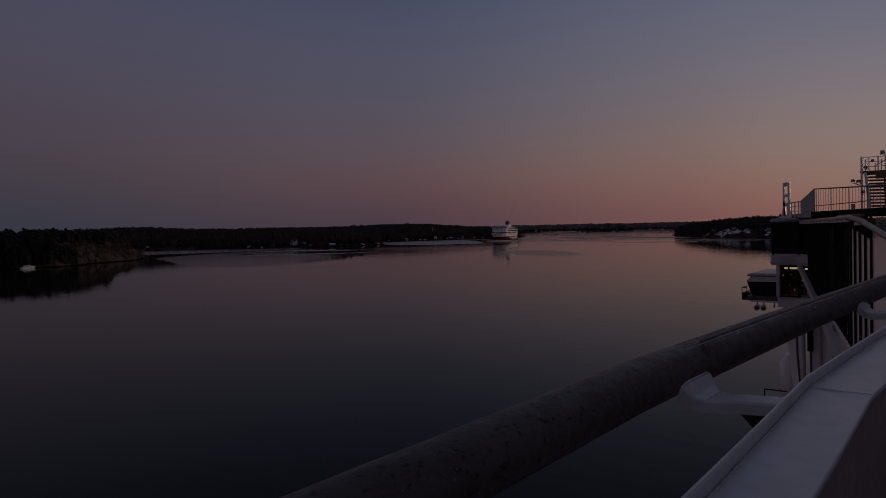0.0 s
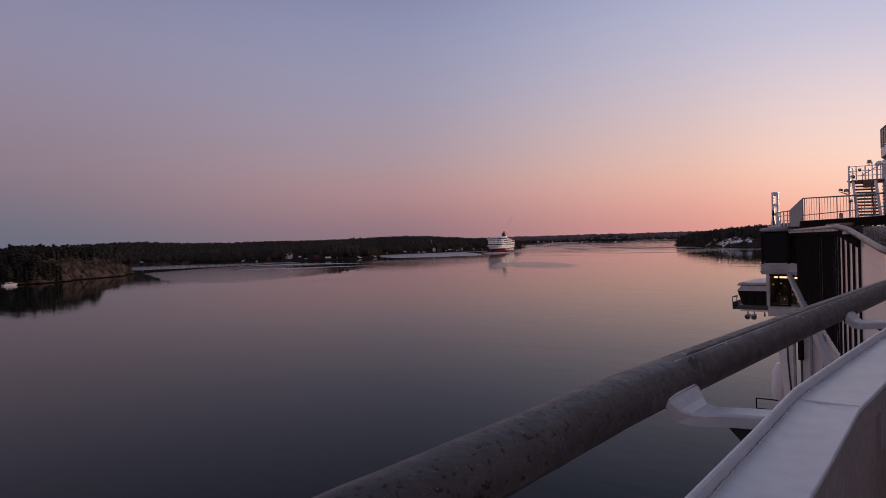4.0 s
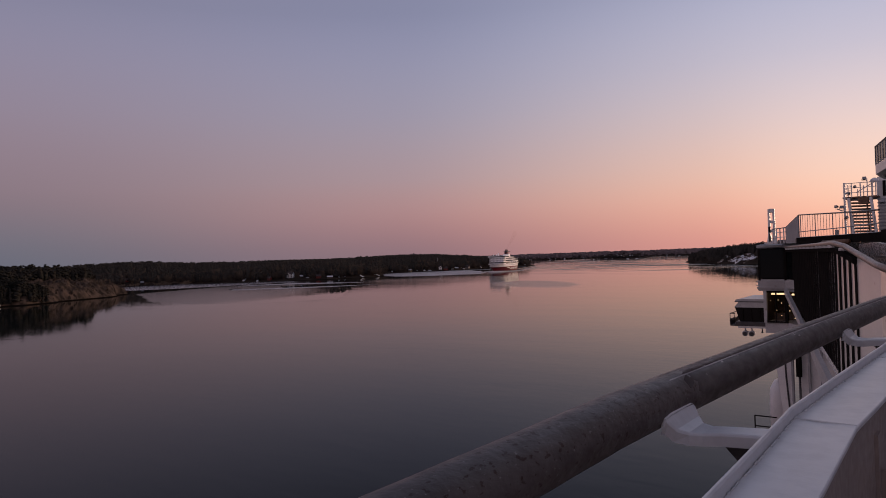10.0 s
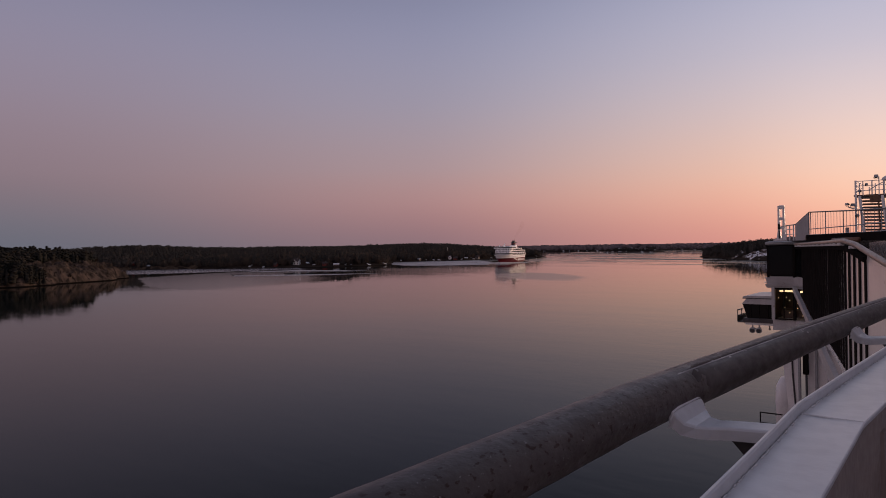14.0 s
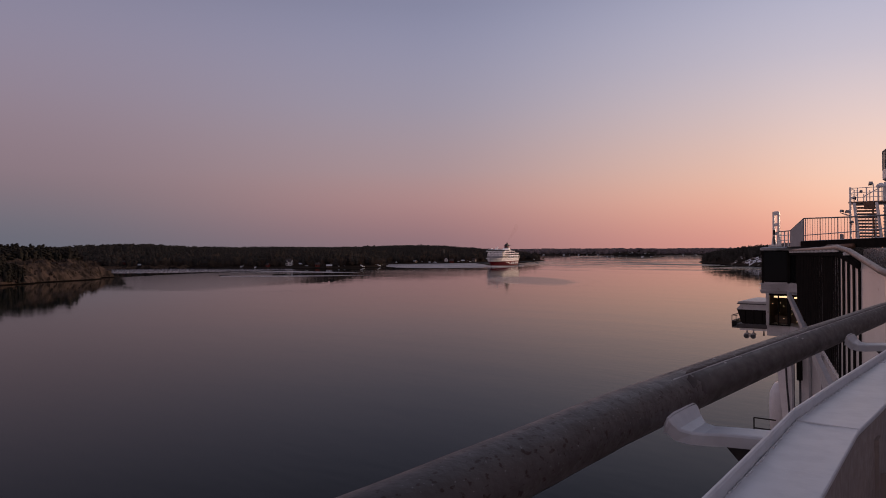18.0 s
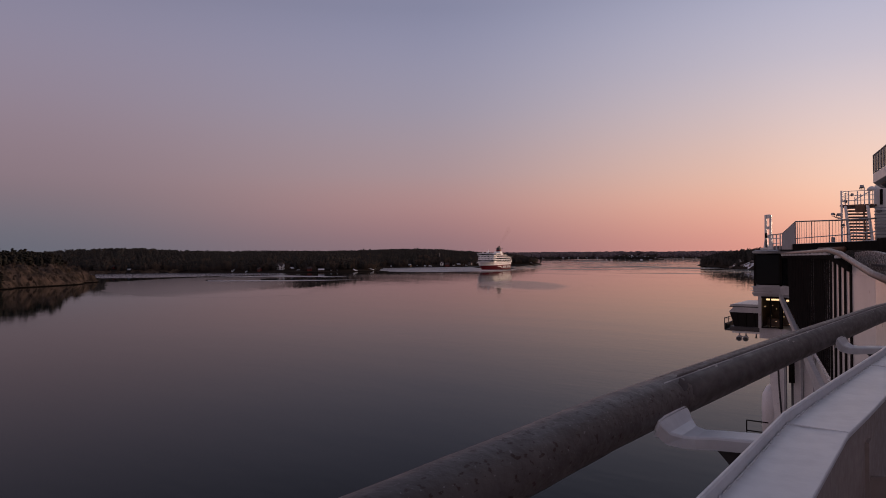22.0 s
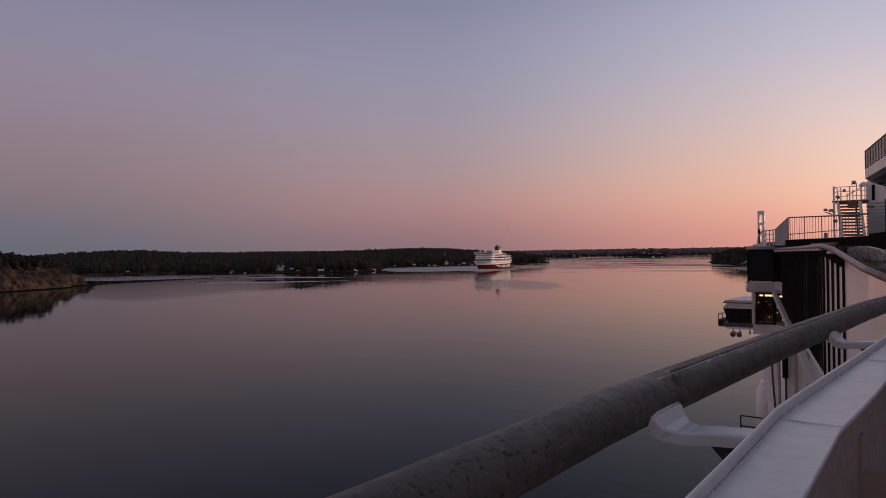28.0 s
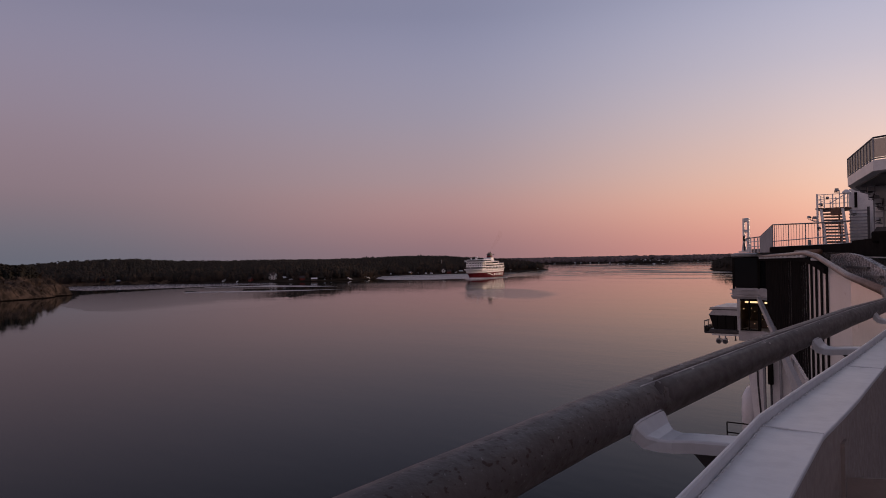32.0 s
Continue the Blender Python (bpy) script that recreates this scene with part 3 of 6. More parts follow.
def land(name, outline, height, step, material, label, reach=None):
    p = np.array(outline, float)
    x0, y0, x1, y1 = *(p.min(0) - 20), *(p.max(0) + 20)
    if reach:
        x0, y0, x1, y1 = max(x0, reach[0]), max(y0, reach[1]), min(x1, reach[2]), min(y1, reach[3])
    gx, gy = np.meshgrid(np.arange(x0, x1, step), np.arange(y0, y1, step))
    z, d = height(gx, gy)
    rows, cols = gx.shape
    keep = d > -2.5 * step
    verts = np.stack([gx, gy, z], -1).reshape(-1, 3)
    faces = [(r * cols + c, r * cols + c + 1, (r + 1) * cols + c + 1, (r + 1) * cols + c) for r in range(rows - 1) for c in range(cols - 1) if keep[r, c] and keep[r + 1, c] and keep[r, c + 1] and keep[r + 1, c + 1]]
    ob = new(name, from_arrays(name, verts.tolist(), faces, material, True))
    return tagged(ob, label, "shore", kind="structure")


headland_height = relief_of(HEADLAND, 15, 15, 11, 170, 0.8, 0.10, ((-662, 297, 22, 5), (-682, 336, 15, 5), (-671, 317, 9, -3), (-760, 300, 90, 5)), 1.8, 5.0, 1.8)
mainland_height = relief_of(MAINLAND, 19, 75, 23, 330, 0.8, 0.05, ((-1150, 590, 120, 9), (-1040, 1180, 110, 5), (-960, 840, 90, 3), (-1000, 690, 110, -3)))
island_height = relief_of(ISLAND, 16, 26, 31, 160, 0.5, 0.06, ((-300, 1180, 90, 6),), 0.8, 2.0)
far_height = relief_of(FAR_SHORE, 11, 120, 47, 600, 0.8, 0.08, ((-1085, 2300, 60, 16),))
islet_height = relief_of(ISLET, 3, 25, 53, 120, 0.8)
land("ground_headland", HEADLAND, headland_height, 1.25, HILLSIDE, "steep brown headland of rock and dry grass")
land("ground_mainland", MAINLAND, mainland_height, 14, SOIL, "wooded shore of low hills", (-1500, 250, 0, 1600))
land("ground_island", ISLAND, island_height, 8, SOIL, "rocky wooded island with snow patches")
land("ground_far_shore", FAR_SHORE, far_height, 40, SOIL, "distant low wooded shore")
land("ground_islet", ISLET, islet_height, 10, SOIL, "low wooded islet with snow on its rocks")


def snow_patch(height, cx, cy, rx, ry, turn, seed):
    """A ragged sheet of old snow lying on the slope."""
    bm = bmesh.new()
    n, rows, c, q = 22, 6, math.cos(radians(turn)), math.sin(radians(turn))
    r = random.Random(seed)
    edge = [r.uniform(0.35, 1.2) for _ in range(n)]
    turn_round = 6.28319 * np.arange(n) / n
    reach = np.maximum(0.02, np.arange(rows + 1) / rows)[:, None] * np.array(edge)[None, :]
    u, v = rx * reach * np.cos(turn_round), ry * reach * np.sin(turn_round)
    px, py = cx + c * u - q * v, cy + q * u + c * v
    pz = np.maximum(height(px, py)[0], -0.3) + np.where(np.arange(rows + 1) < rows, 0.6, -0.3)[:, None]
    rings = [[bm.verts.new(p) for p in zip(px[k], py[k], pz[k])] for k in range(rows + 1)]
    for a, b in zip(rings, rings[1:]):
        for m in range(n):
            bm.faces.new((a[m], a[(m + 1) % n], b[(m + 1) % n], b[m]))
    bm.faces.new(rings[0][::-1])
    ob = part("snow_patch", bm, SNOW, None, "", True)
    return tagged(ob, "ragged patch of old snow on the rocky slope", "snow", "snow on the rocks")


def boulder(height, x, y, size, seed):
    """A cracked grey rock that stands out of the snow."""
    r = random.Random(seed)
    bm = bmesh.new()
    bmesh.ops.create_icosphere(bm, subdivisions=2, radius=1.0)
    for v in bm.verts:
        v.co *= 1 + 0.3 * noise.noise(v.co * 1.7 + Vector((seed, 0, 0)))
    z = float(height(np.array([x]), np.array([y]))[0][0])
    bmesh.ops.transform(bm, matrix=pose(x, y, max(z, 0.0), 0, 0, r.uniform(0, 360)) @ Matrix.Diagonal((size * 1.5, size, size * 0.7, 1)), verts=bm.verts)
    return tagged(part("boulder", bm, ROCK), "dark cracked rock between patches of snow", "rock", "rocks on the shore")


ISLAND_SNOW = ((-362, 1148, 8, 5, 35), (-347, 1117, 10, 6, 35), (-329, 1086, 7, 5, 40), (-318, 1088, 12, 7, 40), (-307, 1070, 12, 7, 40), (-300, 1072, 10, 6, 40), (-292, 1052, 12, 6, 40), (-275, 1052, 9, 8, 50), (-245, 1040, 9, 9, 60))
r = random.Random(77)
for n, (x, y, rx, ry, a) in enumerate(ISLAND_SNOW):
    for k in range(5):
        q = r.uniform(0.22, 0.52)
        snow_patch(island_height, x + r.uniform(-rx, rx), y + r.uniform(-ry, ry) * 1.8, rx * q, rx * q * r.uniform(0.55, 1.0), r.uniform(0, 180), 200 + 6 * n + k)
        boulder(island_height, x + r.uniform(-rx, rx), y + r.uniform(-ry, ry) * 1.5, r.uniform(1.2, 2.8), 500 + 6 * n + k)
for n in range(9):
    snow_patch(islet_height, -985 + 22 * n, 1868 - 18 * math.sin(n * 0.4) + 5 * (n % 2), 2 + 1.2 * (n * 5 % 4), 2, 10, 30 + n)
r = random.Random(41)
FAR_SNOW = [(r.gauss(-1085, 26), 2252 + r.uniform(0, 40), r.uniform(1.5, 4.5)) for _ in range(44)]
FAR_SNOW += [(x + r.uniform(-6, 6), y, r.uniform(2, 5)) for x, y in ((-1318, 2206), (-1300, 2210), (-1262, 2213), (-1236, 2222), (-1190, 2226), (-1012, 2287), (-960, 2302), (-905, 2268), (-860, 2236), (-786, 2197), (-760, 2192), (-694, 2184), (-1387, 2192))]
for n, (x, y, size) in enumerate(FAR_SNOW):
    snow_patch(far_height, x, y, size, 2.5, r.uniform(-20, 20), 60 + n)


# ---- trees ----
def spruce_rings(seed, height, width, tiers, sides):
    """The crown of a spruce: ragged hanging tiers. Vertices and faces."""
    r = random.Random(seed)
    verts, faces = [], []
    for k in range(tiers):
        low, top = 0.16 + 0.78 * k / tiers, min(1.0, 0.16 + 0.78 * (k + 1.75) / tiers)
        span = width * (1 - low) ** 0.85
        base = len(verts)
        turn = r.uniform(0, 6.28)
        for n in range(sides):
            a = turn + 6.28318 * n / sides
            reach = span * (r.uniform(0.62, 1.12) if n % 2 else r.uniform(0.35, 0.6))
            verts.append((reach * math.cos(a), reach * math.sin(a), height * (low - r.uniform(0.0, 0.03))))
        verts.append((r.uniform(-0.1, 0.1), r.uniform(-0.1, 0.1), height * top))
        faces += [(base + n, base + (n + 1) % sides, base + sides) for n in range(sides)]
    return verts, faces


def twig_fan(seed, height, width, count):
    """The bare crown of a leafless tree: thin upright blades of limbs and twigs."""
    r = random.Random(seed)
    verts, faces = [], []
    for k in range(count):
        a, z0 = r.uniform(0, 6.28), height * r.uniform(0.05, 0.6)
        lean, long = r.uniform(0.15, 0.9), height * r.uniform(0.18, 0.42)
        x0, y0 = width * 0.18 * math.cos(a), width * 0.18 * math.sin(a)
        x1, y1, z1 = x0 + width * lean * 0.75 * math.cos(a), y0 + width * lean * 0.75 * math.sin(a), min(height, z0 + long)
        w = r.uniform(0.1, 0.3)
        base = len(verts)
        for n in range(3):
            b = 2.094 * n
            verts.append((x0 + w * math.cos(b), y0 + w * math.sin(b), z0))
        for n in range(3):
            b = 2.094 * n + 0.5
            verts.append((x1 + 1.6 * w * math.cos(b), y1 + 1.6 * w * math.sin(b), z1))
        faces += [(base + n, base + (n + 1) % 3, base + 3 + (n + 1) % 3, base + 3 + n) for n in range(3)] + [(base + 3, base + 4, base + 5)]
    return verts, faces


def broad_crown(seed, height, width, clumps, low=0.12):
    """A full crown from near the ground to a rounded top: uneven soft clumps that narrow upwards."""
    r = random.Random(seed)
    verts, faces = [], []
    for f, wide in ((low, 0.30), (0.50, 0.40), (0.78, 0.22)):
        verts += [(width * wide * r.uniform(0.8, 1.2) * math.cos(1.2566 * n), width * wide * r.uniform(0.8, 1.2) * math.sin(1.2566 * n), height * (f + r.uniform(-0.03, 0.03))) for n in range(5)]
    faces += [(5 * k + n, 5 * k + (n + 1) % 5, 5 * k + 5 + (n + 1) % 5, 5 * k + 5 + n) for k in range(2) for n in range(5)] + [(10, 11, 12, 13, 14)]
    for k in range(clumps):
        f = low + (0.93 - low) * (k + r.uniform(0, 0.8)) / clumps
        z, a = height * f, r.uniform(0, 6.28)
        span = width * (0.72 if f < 0.5 else 0.72 * math.sqrt(max(0.06, 1 - ((f - 0.5) / 0.5) ** 2)))
        d = span * r.uniform(0.2, 0.9)
        s = width * r.uniform(0.26, 0.40) * (1.08 - 0.25 * f)
        cx, cy, base = d * math.cos(a), d * math.sin(a), len(verts)
        for n in range(5):
            b = 1.2566 * n + a
            verts.append((cx + s * r.uniform(0.75, 1.15) * math.cos(b), cy + s * r.uniform(0.75, 1.15) * math.sin(b), z + s * r.uniform(-0.25, 0.2)))
        verts += [(cx, cy, min(height, z + s * r.uniform(0.45, 0.75))), (cx, cy, z - s * 0.6)]
        for n in range(5):
            m = (n + 1) % 5
            faces += [(base + n, base + m, base + 5), (base + m, base + n, base + 6)]
    return verts, faces


def stem(height, radius):
    return tube([(0, 0, -1.0), (0.05, 0.02, height * 0.4), (0, 0, height * 0.92)], [radius, radius * 0.7, radius * 0.15], 6)


def tree_kind(name, label, crown, height, radius, bark, leaf, category="tree"):
    ob = thing(name, label, category, "trees along the shore")
    part("trunk", stem(height * 0.95, radius), bark, ob)
    c = new("crown", from_arrays("crown", *crown, leaf))
    c.parent = ob
    return ob


SPRUCE = [spruce_rings(k, 15 + 2 * (k % 3), 3.0 + 0.5 * (k % 2), 8, 10) for k in range(4)]
PINE = [broad_crown(20 + k, 13.5 + k, 3.6, 30, 0.2) for k in range(3)]
BARE = [twig_fan(40 + k, 9 + 1.5 * k, 4.0, 46) for k in range(3)]
kinds = [tree_kind("spruce_tree", "tall dark green spruce on the shore", SPRUCE[k], 15 + 2 * (k % 3), 0.22, BARK, NEEDLES) for k in range(2)]
kinds += [tree_kind("pine_tree", "dark pine with a flat ragged crown", PINE[k], 14 + 1.5 * k, 0.2, BARK, NEEDLES) for k in range(2)]
kinds += [tree_kind("leafless_tree", "leafless brown tree on the rocky bank", BARE[k], 9 + 1.5 * k, 0.15, BARK, TWIGS) for k in range(2)]
used = set()


def plant(kind_index, x, y, z, scale, turn):
    m = pose(x, y, z - 0.3, 0, 0, turn) @ Matrix.Scale(scale, 4)
    if kind_index not in used:
        used.add(kind_index)
        kinds[kind_index].matrix_basis = m
        return
    ob = copy_thing(kinds[kind_index], m)
    ob.matrix_basis = m


# houses on the shore: x, y, width, depth, storeys, colour
HOUSES = ((-811.0, 666.0, 10.5, 7.0, 2, "white"), (-799.7, 677.0, 5.0, 4.0, 1, "snowy"), (-776.0, 689.0, 6.5, 4.6, 1, "red"), (-760.5, 697.0, 7.5, 3.6, 1, "snowy"), (-826.5, 642.5, 5.0, 4.0, 1, "red"), (-842.0, 800.0, 6.0, 4.6, 1, "grey"), (-897.0, 899.0, 5.5, 4.2, 1, "grey"), (-842.5, 953.0, 6.0, 4.0, 1, "snowy"), (-813.5, 1017.5, 7.0, 5.6, 1, "red"), (-823.0, 1014.0, 6.0, 5.0, 2, "white"), (-809.0, 1042.5, 6.5, 4.0, 1, "snowy"), (-806.0, 1072.0, 7.0, 5.0, 1, "grey"), (-983.3, 533.7, 4.5, 3.0, 1, "snowy"), (-1003.0, 521.5, 5.0, 3.6, 1, "red"))


# gardens on the slope that open towards the water: x, y, half width, length
GARDENS = ((-923.0, 821.5, 3.0, 95), (-835.0, 793.4, 4.0, 60), (-926.3, 900.1, 3.5, 70), (-891.6, 893.1, 4.0, 50), (-901.0, 862.0, 3.0, 60), (-645.0, 270.0, 3.0, 13))


def clear_of_houses(x, y):
    """False on a house's plot and in the open strip between it and the water."""
    ok = np.ones(np.shape(x), bool)
    for hx, hy, w, d, *_ in HOUSES:
        way = np.array([0 - hx, 90 - hy]) / math.hypot(hx, hy - 90)
        along, across = (x - hx) * way[0] + (y - hy) * way[1], (x - hx) * way[1] - (y - hy) * way[0]
        ok &= ~((np.abs(across) < w * 0.5 + 1) & (along > -6) & (along < 24))
    for hx, hy, rx, ry, _ in ISLAND_SNOW:
        way = np.array([0 - hx, 90 - hy]) / math.hypot(hx, hy - 90)
        along, across = (x - hx) * way[0] + (y - hy) * way[1], (x - hx) * way[1] - (y - hy) * way[0]
        ok &= ~((np.abs(across) < rx * 0.8) & (along > -ry) & (along < ry + 14))
    for hx, hy, half, long in GARDENS:
        way = np.array([0 - hx, 90 - hy]) / math.hypot(hx, hy - 90)
        along, across = (x - hx) * way[0] + (y - hy) * way[1], (x - hx) * way[1] - (y - hy) * way[0]
        ok &= ~((np.abs(across) < half) & (along > -3) & (along < long))
    for hx, hy, size in FAR_SNOW:
        ok &= ~((np.abs(x - hx) < size) & (y < hy + 4) & (y > hy - 30))
    return ok


def scatter(outline, height, count, near, far, seed, reach=None, power=1.0):
    """Places on land between two distances from the shore, denser towards it."""
    r = np.random.RandomState(seed)
    p = np.array(outline, float)
    lo, hi = p.min(0), p.max(0)
    if reach:
        lo, hi = np.maximum(lo, reach[:2]), np.minimum(hi, reach[2:])
    found = []
    for _ in range(60):
        xy = r.uniform(lo, hi, (4000, 2))
        z, d = height(xy[:, 0], xy[:, 1])
        ok = clear_of_houses(xy[:, 0], xy[:, 1]) & (d > near) & (d < far) & (r.uniform(0, 1, len(d)) < (1 - 0.75 * np.clip((d - near) / (far - near), 0, 1)) ** power)
        found += np.c_[xy, z][ok].tolist()
        if len(found) >= count:
            break
    return found[:count]


def woods(name, label, places, templates, material, seed, low, high):
    """One mass of many trees."""
    r = np.random.RandomState(seed)
    verts, faces, base = [], [], 0
    spots = np.array(places)
    lumps = 1 + 0.07 * rolling(spots[:, 0], spots[:, 1], seed + 70, 85.0)
    for (x, y, z), lump in zip(places, lumps):
        v, f = templates[r.randint(len(templates))]
        a, s, w = r.uniform(0, 6.28), r.uniform(low, high), r.uniform(0.9, 1.4)
        s *= lump + (0.10 if r.uniform() < 0.04 else 0)
        v = np.array(v)
        c, q = np.cos(a) * s * w, np.sin(a) * s * w
        verts.append(np.c_[c * v[:, 0] - q * v[:, 1] + x, q * v[:, 0] + c * v[:, 1] + y, v[:, 2] * s + z - 0.5])
        faces += [tuple(n + base for n in g) for g in f]
        base += len(v)
    ob = new(name, from_arrays(name, np.concatenate(verts).tolist(), faces, material, True))
    return tagged(ob, label, "forest", kind="stuff")


LOW_SPRUCE = [spruce_rings(60 + k, 11.5 + 0.5 * k, 3.6, 5, 7) for k in range(3)]
LOW_PINE = [broad_crown(80 + k, 10.5 + 0.25 * k, 5.2 + 0.4 * (k % 3), 10) for k in range(7)]
LOW_BARE = [twig_fan(90 + k, 9 + k, 4.0, 15) for k in range(4)]
ISLAND_PINE = [broad_crown(80 + k, 10.6 + 0.25 * k, 4.2 + 0.3 * (k % 3), 9) for k in range(7)]
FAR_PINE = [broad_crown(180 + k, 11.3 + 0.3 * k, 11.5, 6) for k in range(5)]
VIEWED = (-1450, 300, 0, 1600)
woods("mainland_forest", "dense dark pine and birch forest on low hills", scatter(MAINLAND, mainland_height, 8800, 8, 420, 1, VIEWED), LOW_PINE * 5 + LOW_SPRUCE[:1], NEEDLES, 2, 0.93, 1.03)
woods("headland_forest", "dark pines behind the bare headland", scatter(HEADLAND, headland_height, 2400, 30, 260, 3), LOW_PINE * 6 + LOW_SPRUCE[:1], SHADED_NEEDLES, 4, 0.80, 1.05)
woods("headland_grove", "dark pines down to the water beside the bare headland", scatter(HEADLAND, headland_height, 1000, 1, 60, 33, (-760, 60, -600, 268), 0.5), LOW_PINE, SHADED_NEEDLES, 34, 0.8, 1.05)
woods("waterside_grove", "dark pines at the water beside the bare headland", scatter(HEADLAND, headland_height, 420, -1, 14, 35, (-700, 100, -598, 276), 0.3), PINE + LOW_SPRUCE, SHADED_NEEDLES, 36, 0.6, 0.85)
woods("headland_scrub", "leafless brown scrub on the rocky bank", scatter(HEADLAND, headland_height, 1700, 4, 60, 5), LOW_BARE, TWIGS, 6, 0.15, 0.42)
woods("shore_scrub", "leafless brown birches and reeds along the shore", scatter(MAINLAND, mainland_height, 1100, 3, 40, 7, VIEWED), LOW_BARE, TWIGS, 8, 0.4, 0.9)
woods("shore_birches", "grey brown leafless birches standing along the shore", scatter(MAINLAND, mainland_height, 2600, 4, 90, 57, VIEWED), LOW_BARE, TWIGS, 58, 0.8, 1.15)
woods("reed_bed", "pale dry reeds at the water's edge", scatter(MAINLAND, mainland_height, 1500, -1, 12, 61, (-1015, 460, -925, 585)), LOW_BARE, REED, 62, 0.14, 0.26)
# open rock and snow lie bare on the island's slope to the fairway
island_places = [p for p in scatter(ISLAND, island_height, 2400, 3, 150, 9) if all(math.hypot(p[0] - x - 5, (p[1] - y + 9) * 0.7) > rx + 3 for x, y, rx, _, _ in ISLAND_SNOW[3:])]
woods("island_forest", "dark pines on the rocky island", island_places, ISLAND_PINE * 5 + LOW_SPRUCE[:1], NEEDLES, 10, 0.75, 1.0)
woods("far_forest", "distant forest line, haze painted into its colour", scatter(FAR_SHORE, far_height, 5000, 12, 330, 11), FAR_PINE, HAZED_FOREST, 12, 0.93, 1.0)
woods("islet_trees", "dark pines on the snowy islet", scatter(ISLET, islet_height, 130, 20, 60, 13), LOW_PINE, NEEDLES, 14, 0.45, 0.7)
for n, (x, y, z) in enumerate(scatter(MAINLAND, mainland_height, 120, 8, 40, 21, VIEWED)):
    plant((2, 3, 0, 2, 3, 1)[n % 6], x, y, z, 0.72 + 0.3 * ((n * 37 % 100) / 100), n * 67 % 360)
for n, (x, y, z) in enumerate(scatter(HEADLAND, headland_height, 90, 4, 40, 22)):
    plant(4 + n % 2, x, y, z, 0.3 + 0.3 * ((n * 53 % 100) / 100), n * 71 % 360)
for n, (x, y, z) in enumerate(scatter(ISLAND, island_height, 40, 8, 30, 23, (-480, 1000, -180, 1310))):
    plant((2, 3, 0, 2, 3, 1)[n % 6], x, y, z, 0.65 + 0.25 * ((n * 29 % 100) / 100), n * 83 % 360)


r = random.Random(5)

for n, (x, y, z) in enumerate(scatter(MAINLAND, mainland_height, 26, 5, 14, 71, (-880, 600, -700, 1290))):
    snow_patch(mainland_height, x, y, r.uniform(1.5, 4.5), r.uniform(1.5, 3), r.uniform(0, 180), 300 + n)
for n, (x, y, half, long) in enumerate(GARDENS[:5]):
    for k in range(3):
        snow_patch(mainland_height, x + r.uniform(-3, 3), y + r.uniform(-3, 3) - 4 * k, half * r.uniform(0.5, 1.0), r.uniform(3, 8), r.uniform(0, 90), 400 + 5 * n + k)


# ---- ice along the shores ----
def ragged(outline, seed, amount):
    """The outline with many small uneven steps."""
    r, out = random.Random(seed), []
    for (ax, ay), (bx, by) in zip(outline, outline[1:] + outline[:1]):
        n = max(2, int(math.hypot(bx - ax, by - ay) / 7))
        out += [(ax + (bx - ax) * k / n + r.uniform(-amount, amount), ay + (by - ay) * k / n + r.uniform(-amount, amount)) for k in range(n)]
    return out


def floe(outline, z, label, material=None):
    outline = ragged(outline, int(z * 1000) + len(outline), 2.5)
    ob = part("ice_sheet", prism(outline, -0.1, z), material or ICE)
    return tagged(ob, label, "ice", "ice along the shore")


floe([(-800, 430), (-772, 475), (-753, 539), (-742, 594), (-716, 610), (-787, 652), (-849, 602), (-940, 562), (-965, 519), (-1000, 478), (-860, 420)], 0.12, "sheet of thin grey ice against the shore")
floe([(-690, 380), (-722, 450), (-740, 530), (-722, 585), (-690, 606), (-610, 606), (-560, 560), (-490, 490), (-420, 420), (-370, 370), (-380, 330), (-440, 300), (-520, 310), (-590, 340), (-640, 362)], 0.012, "wide floe of thin dark ice beside a lead", FLOE)
floe([(-813, 856), (-850, 898), (-824, 966), (-778, 1036), (-693, 962), (-606, 862), (-591, 824), (-637, 772), (-690, 766), (-738, 787)], 0.12, "pale band of ice off the wooded shore", PALE_ICE)
# A thin sheet added on the water stands for a wind-rippled patch.
ripple = part("slush_patch", prism(ragged([(-425, 622), (-395, 650), (-350, 650), (-310, 620), (-275, 575), (-250, 510), (-258, 480), (-300, 480), (-350, 525), (-400, 575)], 5, 0.8), -0.1, 0.012), RIPPLED)
tagged(ripple, "small patch of wind ripples on the fairway, laid as a sheet", "ice")
for outline in ([(-638, 519), (-609, 547), (-530, 552), (-508, 533), (-563, 510), (-599, 494)], [(-538, 476), (-511, 495), (-486, 509), (-492, 478)], [(-470, 396), (-448, 417), (-438, 434), (-426, 421), (-434, 405), (-456, 388)], [(-663, 468), (-654, 478), (-630, 463), (-634, 456)]):
    lead = part("open_lead", prism(ragged(outline, len(outline), 1.5), -0.05, 0.02), WATER)
    tagged(lead, "dark lead of open water in the thin ice", "water", "leads in the ice")
for outline in ([(-733, 530), (-706, 592), (-631, 601), (-590, 602), (-607, 581), (-680, 557), (-726, 522)], [(-641, 460), (-567, 518), (-520, 556), (-547, 502), (-621, 448)]):
    rim = part("ice_sheet", prism(ragged(outline, 3 + len(outline), 2.0), -0.05, 0.05), PALE_ICE)
    tagged(rim, "pale rim of thicker ice beside a lead", "ice", "ice along the shore")

# ---- the camera's own ferry ----
own = thing("cruise_ferry", "white cruise ferry with black glazed side and bridge wing", "ship")

